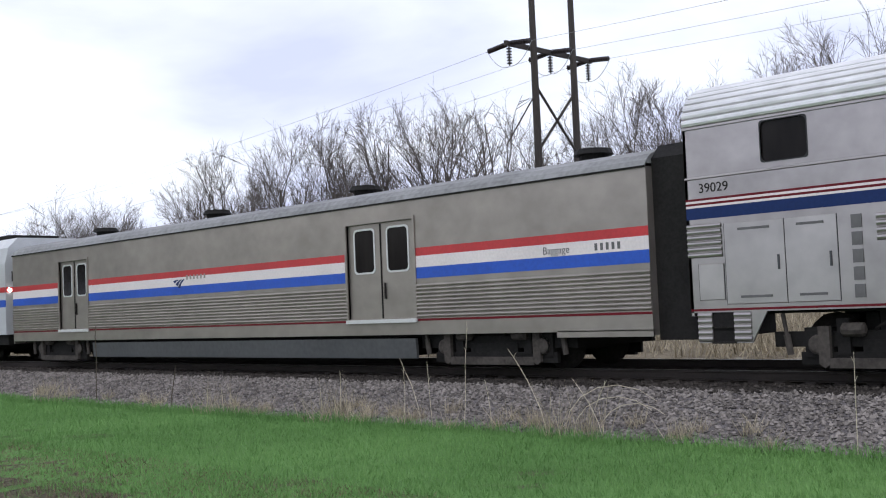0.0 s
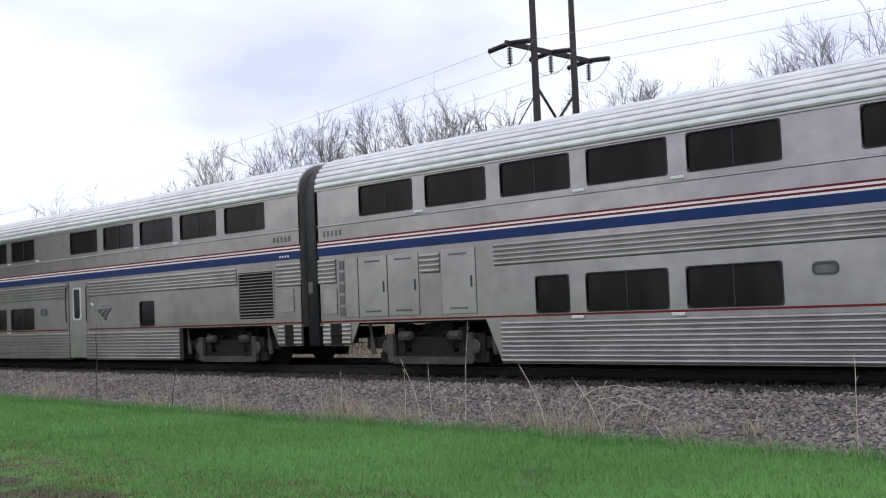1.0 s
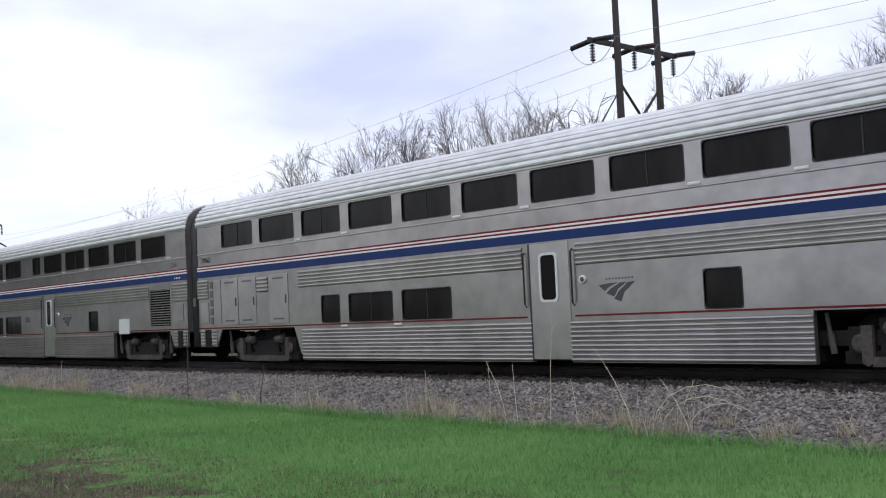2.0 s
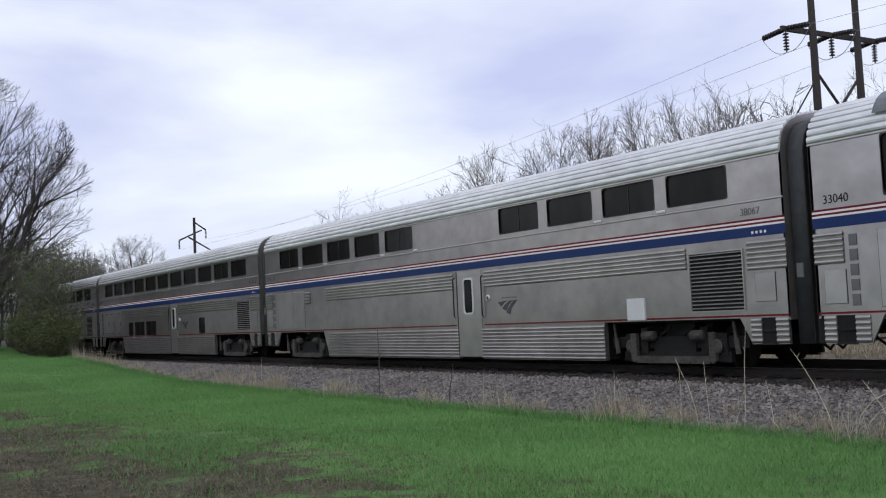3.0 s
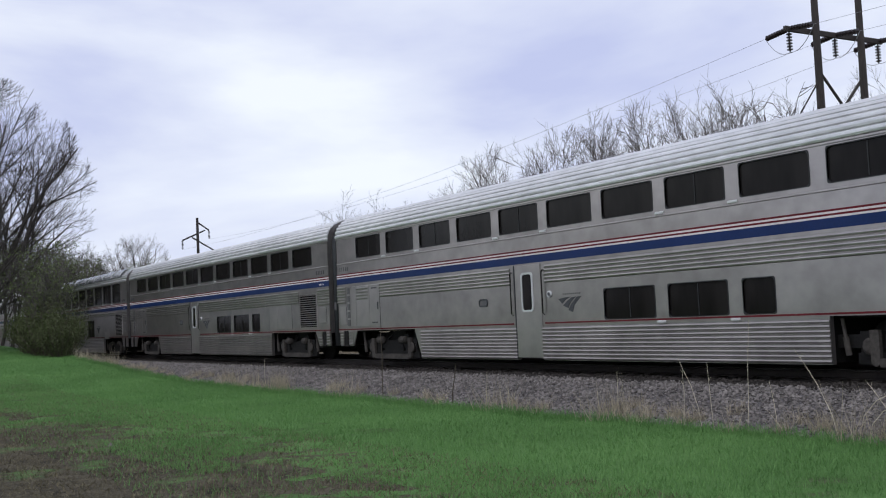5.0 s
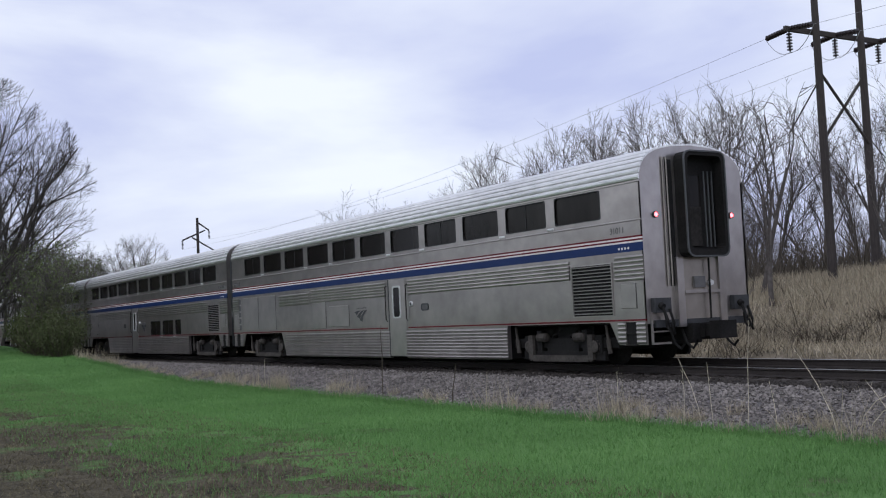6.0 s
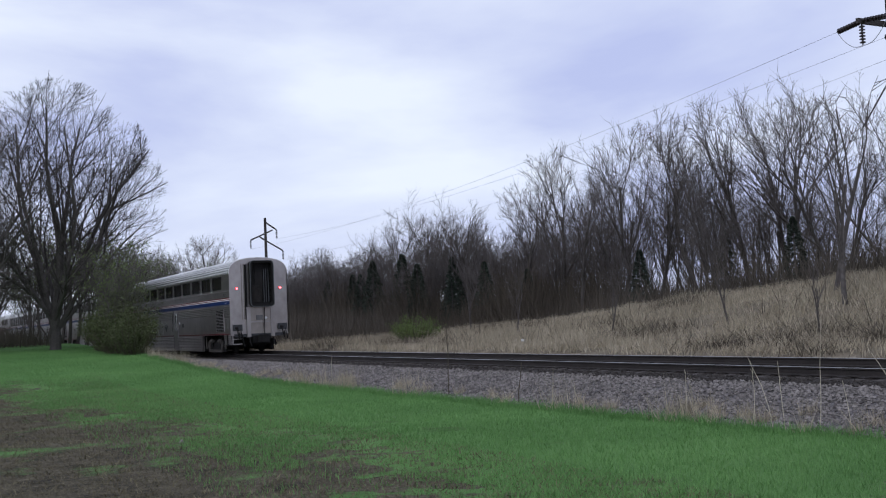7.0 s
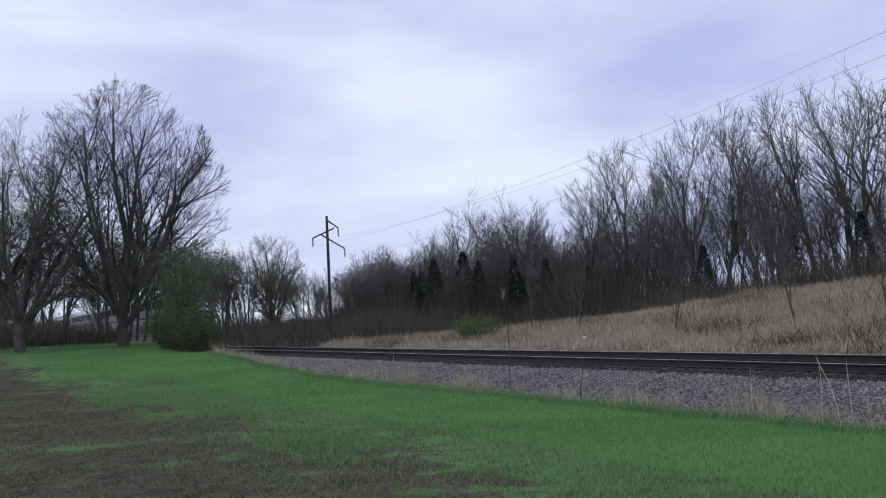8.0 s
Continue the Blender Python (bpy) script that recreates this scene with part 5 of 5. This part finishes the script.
def build_trees():
    rng = random.Random(77)
    kinds = []
    for i in range(7):
        kinds.append(tree(100 + i, "tall bare deciduous tree at the edge of the wood", 11.0, 1 + (i % 3 == 1) + (i % 3 == 2) * 2, 0.14 if i % 3 == 0 else 0.10, 4, (9, 6, 4, 4) if i % 3 == 0 else (7, 5, 4, 4), (0.48, 0.5, 0.55, 0.65), 0.085, 0.07))
    # front row and skyline trees: x, y, top height above rail
    tall = [(-17.9, 44, 13.4), (-20.7, 45, 12.2), (-24.1, 44, 12.6), (-26.2, 43, 12.6), (-28.6, 46, 11.6), (-31.5, 44, 12.4), (-33.5, 43, 12.2), (-36.6, 45, 12.8), (-39.6, 44, 13.8), (-41.4, 43, 13.6), (-43.6, 44, 13.6), (-46.1, 44, 13.9),
            (-49.7, 44, 13.0), (-52.4, 45, 11.4), (-55.2, 44, 14.4), (-57.2, 43, 12.6), (-59.5, 46, 12.0), (-62.7, 44, 13.9), (-65.5, 44, 13.8), (-69.6, 43, 11.8), (-72.9, 45, 10.6), (-76.0, 43, 10.9), (-79.5, 44, 10.9), (-82.0, 45, 10.4), (-85.0, 44, 13.2),
            (-88.3, 43, 10.2), (-91.0, 45, 11.0), (-94.1, 44, 12.4), (-97.5, 43, 10.4), (-100.5, 45, 10.0), (-102.8, 44, 10.2), (-106.0, 43, 10.0), (-109.0, 45, 9.9), (-112.5, 44, 10.0), (-116.0, 43, 10.0), (-119.5, 45, 10.2), (-123.8, 44, 10.4), (-13.5, 45, 14.0), (-9.5, 43, 13.5), (-5.0, 46, 14.0)]
    used = set()
    for j, (x, y, top) in enumerate(tall):
        k = (j * 3 + j // 7) % 7
        gz = ground_z(x, min(y, 48)) - 0.1
        ob = kinds[k] if k not in used else copy_thing(kinds[k], Matrix.Identity(4))
        used.add(k)
        place(ob, x, y, gz, rng.random() * 360, (top - gz) / 11.0)
    for j in range(120):
        x, y = -135 + 133 * rng.random(), 40 + 24 * rng.random()
        gz = ground_z(x, min(y, 48)) - 0.1
        top = (10.2 if x > -75 else 9.6) * rng.uniform(0.65, 1.02) + (y - 40) * 0.06
        ob = copy_thing(kinds[rng.randrange(7)], Matrix.Identity(4))
        place(ob, x, y, gz, rng.random() * 360, (top - gz) / 11.0)
    for j in range(42):
        x, y = rng.uniform(-140, -72), rng.uniform(39, 60)
        gz = ground_z(x, min(y, 48)) - 0.1
        ob = copy_thing(kinds[rng.randrange(7)], Matrix.Identity(4))
        place(ob, x, y, gz, rng.random() * 360, (rng.uniform(7.6, 9.8) - gz) / 11.0)
    # saplings on the bank
    sap = tree(300, "thin leaning bare sapling on the dry bank", 5.0, 1, 0.06, 3, (5, 4, 3), (0.5, 0.6, 0.7), 0.03, 0.2, name="sapling")
    spots = [(-27.5, 30.5, 7.5), (-31.3, 28.5, 3.3), (-30.0, 32.5, 8.5), (-47.5, 29, 3.4), (-26.0, 27.5, 2.6), (-37.5, 27.5, 2.6), (-56.0, 31, 4.5), (-21.5, 30, 5.5)]
    for i, (x, y, h) in enumerate(spots):
        ob = sap if i == 0 else copy_thing(sap, Matrix.Identity(4))
        place(ob, x, y, ground_z(x, y) - 0.05, rng.random() * 360, h / 5.0)
    # left of the lawn, on the camera's side of the track
    big = dome_tree(41, "large spreading bare tree at the end of the lawn", 17.0, 14.0, 15)
    place(big, -70.6, 9.7, lawn_z(-70.6) - 0.05, 20)
    second = dome_tree(43, "bare tree with a dense twiggy crown beside the lawn", 15.8, 12.0, 12, 0.14, TWIG)
    place(second, -69.5, 3.6, lawn_z(-69.5) - 0.05, 150, 0.95)
    back = random.Random(9)
    # beyond the first ten: out of view, added to darken the train's reflections
    for j in range(62):
        x, y = (back.uniform(-125, -82), back.uniform(-2, 9)) if j < 10 else (back.uniform(-112, -72), back.uniform(-75, -2))
        place(copy_thing(kinds[back.randrange(7)], Matrix.Identity(4)), x, y, lawn_z(x) - 0.05, back.random() * 360, back.uniform(0.8, 1.15))
    for x, y, a, s in ((-76.5, 1.6, 250, 0.98), (-72.5, -2.5, 40, 1.05), (-106.0, 29.0, 30, 0.66)):
        place(copy_thing(second, Matrix.Identity(4)), x, y, lawn_z(x) - 0.05, a, s)
    green = tree(47, "small tree coming into pale green leaf", 7.5, 3, 0.1, 4, (7, 5, 5, 4), (0.6, 0.65, 0.7, 0.8), 0.05, 0.14, 0.75, 0.5)
    place(green, -63.5, 12.0, lawn_z(-63) - 0.05, 80, 0.8)
    g2 = copy_thing(green, Matrix.Identity(4))
    place(g2, -66.0, 13.0, lawn_z(-66) - 0.05, 190, 1.0)
    for x, y, s, a in ((-75, 13.2, 1.15, 10), (-84, 12.6, 1.3, 300), (-96, 12.0, 1.35, 120), (-98, 26.5, 1.0, 40), (-106, 24.5, 1.2, 170), (-113, 25.5, 1.35, 250), (-120, 24.0, 1.3, 90)):
        place(copy_thing(green, Matrix.Identity(4)), x, y, lawn_z(x) - 0.05, a, s)
    for x, y, s, a in ((-112, 27.5, 1.0, 30), (-120, 30, 0.95, 200), (-106, 29, 0.72, 100), (-128, 27, 0.95, 280), (-135, 31, 1.0, 60), (-150, 28, 1.05, 0), (-100, 30, 0.6, 220), (-165, 24, 1.1, 140)):
        place(copy_thing(kinds[int(a) % 7], Matrix.Identity(4)), x, y, -0.1, a, s)
    for _ in range(26):
        x, y = back.uniform(-235, -118), back.uniform(-8, 13)
        place(copy_thing(kinds[back.randrange(7)], Matrix.Identity(4)), x, y, lawn_z(x) - 0.05, back.random() * 360, back.uniform(0.7, 1.05))
    for x, y, s, a in ((-80, 13.0, 0.85, 15), (-88, 12.6, 0.95, 140), (-95, 13.0, 0.9, 260), (-104, 12.6, 0.8, 60), (-112, 13.0, 0.75, 330)):
        place(copy_thing(kinds[int(a) % 7], Matrix.Identity(4)), x, y, lawn_z(x) - 0.05, a, s)
    b = shrub(51, "green shrub in young leaf beside the track", 3.0, 3.0, leaves=7500)
    place(b, -61.6, 12.1, lawn_z(-61.6) - 0.05, 0, 1.15)
    for x, y, s, a in ((-64.2, 12.0, 1.05, 60), (-59.8, 12.3, 0.9, 140), (-67, 12.2, 0.95, 300)):
        place(copy_thing(b, Matrix.Identity(4)), x, y, lawn_z(x) - 0.05, a, s)
    g = shrub(53, "bright green shrub on the far side of the track", 2.0, 3.0, LIME_LEAF, 6500)
    place(g, -57.2, 28.0, ground_z(-57.2, 28) - 0.05, 0, 0.85)
    c = cedar(61, 5.5)
    place(c, -93, 40, ground_z(-93, 40), 0, 1.0)
    for x, y, s in ((-80, 39.5, 1.05), (-86, 41, 1.25), (-75, 40, 0.8), (-52.5, 41, 0.72), (-40.0, 41.0, 0.7), (-99, 42, 0.9), (-137, 33, 1.1), (-89, 39.5, 1.2), (-83, 40.5, 0.9), (-77.5, 41.5, 1.1), (-71.5, 41.0, 0.95), (-96, 40.5, 1.05), (-67.0, 42, 0.8), (-104, 41.0, 1.0), (-45.5, 41.5, 0.75)):
        place(copy_thing(c, Matrix.Identity(4)), x, y, ground_z(x, min(y, 45)), x * 7, s)


# ---- power line ----
def sagging(a, b, drop, n=24):
    a, b = Vector(a), Vector(b)
    return [tuple(a.lerp(b, i / n) - Vector((0, 0, 4 * drop * (i / n) * (1 - i / n)))) for i in range(n + 1)]


def insulator_string(geo, top, n=6, step=0.14, way=(0, 0, -1)):
    """Discs threaded on one rod, as one turned body."""
    p, w = Vector(top), Vector(way).normalized()
    pts, rad = [p], [0.02]
    for i in range(n):
        a = p + w * (step * i + 0.06)
        pts += [a, a + w * step * 0.3, a + w * step * 0.55, a + w * step * 0.6]
        rad += [0.035, 0.115, 0.115, 0.035]
    end = p + w * (step * n + 0.1)
    geo.tube([tuple(q) for q in pts + [end]], rad + [0.02], 10, True)
    return tuple(end)


def build_power_line():
    px = -28.0
    pole = thing("power_pole", "two-legged weathered timber power pole with a crossarm", "utility pole")
    ends = []
    for y in (34.47, 37.12):
        gz = ground_z(px, y)
        leg = part("pole_leg", Geo().tube([(px, y, gz - 0.5), (px, y, 8.0), (px, y, 14.6)], [0.19, 0.16, 0.125], 12, True), POLE_WOOD, pole)
        part("pole_cap", Geo().tube([(px, y, 14.6), (px, y, 14.66)], [0.15, 0.13], 10, True), IRON, leg)
    arm = part("crossarm", Geo().box(px - 0.30, px - 0.18, 32.95, 38.75, 11.74, 11.94), POLE_WOOD, pole)
    for p, q, r in (((px + 0.1, 34.47, 10.1), (px + 0.1, 37.12, 7.4), 0.06), ((px - 0.1, 37.12, 10.1), (px - 0.1, 34.47, 7.4), 0.06), ((px, 34.47, 9.9), (px - 0.1, 32.6, 7.6), 0.03)):
        part("brace", Geo().tube([p, q], [r, r], 6), POLE_WOOD, pole)
    for y in (33.2, 35.85, 38.5):
        ins = Geo()
        foot = insulator_string(ins, (px - 0.25, y, 11.74), 6, 0.12)
        part("insulator", ins, INSULATOR, pole, "string of dark porcelain discs")
        for s in (-1, 1):
            st = Geo()
            e = insulator_string(st, (px - 0.24 + s * 0.06, y, 11.84), 8, 0.13, (s, 0, -0.10))
            part("strain_insulator", st, INSULATOR, pole)
            ends.append((s, e))
        loop = sagging(ends[-2][1], foot, 0.28, 8) + sagging(foot, ends[-1][1], 0.28, 8)[1:]
        part("jumper_wire", Geo().tube(loop, [0.013] * len(loop), 5), WIRE, pole)
    far = thing("power_pole", "single dark timber power pole with slanted arms", "utility pole")
    fx, fy = -108.3, 36.0
    gz = ground_z(fx, fy)
    part("pole_leg", Geo().tube([(fx, fy, gz - 0.5), (fx, fy, 12.75)], [0.19, 0.13], 10, True), POLE_WOOD, far)
    wx, wy = 0.31, 0.95
    arms = (((-1.55, 10.45), (0.75, 11.45)), ((-0.6, 10.75), (1.75, 9.25)), ((0.0, 12.3), (1.15, 11.45)))
    tips = []
    for (a, za), (b, zb) in arms:
        part("crossarm", Geo().tube([(fx + wx * a, fy + wy * a, za), (fx + wx * b, fy + wy * b, zb)], [0.09, 0.08], 6, True), POLE_WOOD, far)
        s, zs = (a, za) if za == 10.45 else (b, zb)
        ins = Geo()
        tips.append(insulator_string(ins, (fx + wx * s, fy + wy * s, zs), 6))
        part("insulator", ins, INSULATOR, far)
    left = [e for s, e in ends if s < 0]
    right = [e for s, e in ends if s > 0]
    for i in range(3):
        w = new("power_line", Geo().tube(sagging(left[i], tips[(0, 2, 1)[i]], 1.0), [0.0075] * 25, 5).mesh("power_line", WIRE))
        tagged(w, "thin bare overhead conductor between poles", "power line", "overhead conductors")
        r = Vector(right[i]) + Vector((110, 0, 0.8))
        w = new("power_line", Geo().tube(sagging(right[i], r, 1.5), [0.0075] * 25, 5).mesh("power_line", WIRE))
        tagged(w, "thin bare overhead conductor between poles", "power line", "overhead conductors")
    far_right = copy_thing(pole, pose(110, 0, 0.6))
    return far_right


# ---- small things at the track ----
def build_weeds():
    stalks = [((-24.4, 12.8), 1.85, 0.02, BRUSH), ((-12.0, 12.6), 1.75, 0.08, STRAW), ((-10.3, 12.6), 1.3, -0.55, STRAW), ((-12.7, 12.55), 1.1, -0.05, STRAW), ((-13.4, 12.6), 1.0, 0.03, STRAW), ((-9.6, 12.6), 0.85, 0.5, STRAW),
              ((-5.6, 12.6), 1.25, 0.02, STRAW), ((-20.9, 12.7), 0.95, 0.25, BRUSH), ((-11.5, 12.7), 0.8, -0.15, STRAW), ((-9.2, 12.5), 0.9, -0.6, STRAW), ((-13.0, 12.6), 1.15, -0.4, STRAW), ((-15.2, 12.7), 0.9, 0.05, STRAW), ((-32.4, 12.8), 1.0, 0.1, STRAW)]
    rng = random.Random(5)
    for (x, y), h, lean, m in stalks:
        z = ground_z(x, y) - 0.03
        t = thing("weed_stalk", "dead bleached weed stalk at the gravel's edge" if m is STRAW else "dead brown weed stalk at the gravel's edge", "weed", "dead weed stalks", at=(x, y, z))
        pts = [(lean * h * f ** 1.5, rng.gauss(0, 0.01), h * f) for f in (0, 0.3, 0.6, 0.85, 1.0)]
        part("stem", Geo().tube(pts, [w * (1.0 if m is STRAW else 2.2) for w in (0.006, 0.0055, 0.005, 0.004, 0.0025)], 5), m, t)
        for f in (0.72, 0.9):
            g = rng.random() * 6.28
            part("side_shoot", Geo().tube([(lean * h * f ** 1.5, 0, h * f), (lean * h * f ** 1.5 + 0.04 * math.cos(g), 0.04 * math.sin(g), h * f + 0.07)], [0.004, 0.002], 4), m, t)
    # arching bent straws
    for x, y, r in ((-9.9, 12.7, 0.75), (-9.5, 12.8, 0.6), (-10.2, 12.9, 0.9)):
        t = thing("bent_straw", "arching dead grass stem over the gravel", "weed", "bent dead stems", at=(x, y, ground_z(x, y)))
        part("stem", Geo().tube([(r * (1 - math.cos(a)), 0.05 * a, 0.75 * r * math.sin(a)) for a in (0, 0.4, 0.8, 1.2, 1.6, 2.0, 2.4)], [0.007, 0.007, 0.006, 0.006, 0.005, 0.004, 0.003], 5), STRAW, t)
    litter = new("litter_bag", Geo().tube([(-41.6, 25.7, -0.02), (-41.6, 25.7, 0.1), (-41.6, 25.7, 0.17), (-41.57, 25.7, 0.22)], [0.08, 0.13, 0.10, 0.03], 9, True).mesh("litter_bag", PALE_LITTER, True))
    tagged(litter, "small white discarded bag on the dry bank", "litter")
    litter.location.z = ground_z(-41.6, 25.7)
    st = Geo()
    st.add([(-19.55, 4.75, 0.0), (-19.43, 4.72, 0.0), (-19.42, 4.84, 0.0), (-19.54, 4.86, 0.0), (-19.5, 4.78, 0.07), (-19.45, 4.80, 0.06)], [(0, 1, 4), (1, 5, 4), (1, 2, 5), (2, 3, 5), (3, 4, 5), (3, 0, 4)])
    rock = new("stone", st.mesh("stone", STONE))
    rock.location.z = lawn_z(-19.5)
    tagged(rock, "pale stone lying on the bare soil", "stone")


build_ground()
build_track()
build_grass()
build_trees()
build_power_line()
build_weeds()
build_train()


def motions():
    # small surges of the train about its mean speed
    surge = [(0.0, -0.14), (0.5, -0.25), (1.0, -0.20), (1.5, -0.16), (2.0, -0.24), (2.5, -0.33), (3.0, -0.41), (3.5, -0.43), (4.0, -0.49), (4.5, -0.70), (5.0, -0.90), (5.5, -1.10), (6.0, -1.27), (6.5, -1.40), (7.0, -1.24), (7.5, -1.05), (8.0, -0.95)]
    for car, x in CARS:
        walk(car, [(t, pose(x + d - SPEED * t, MID, 0)) for t, d in surge])


motions()
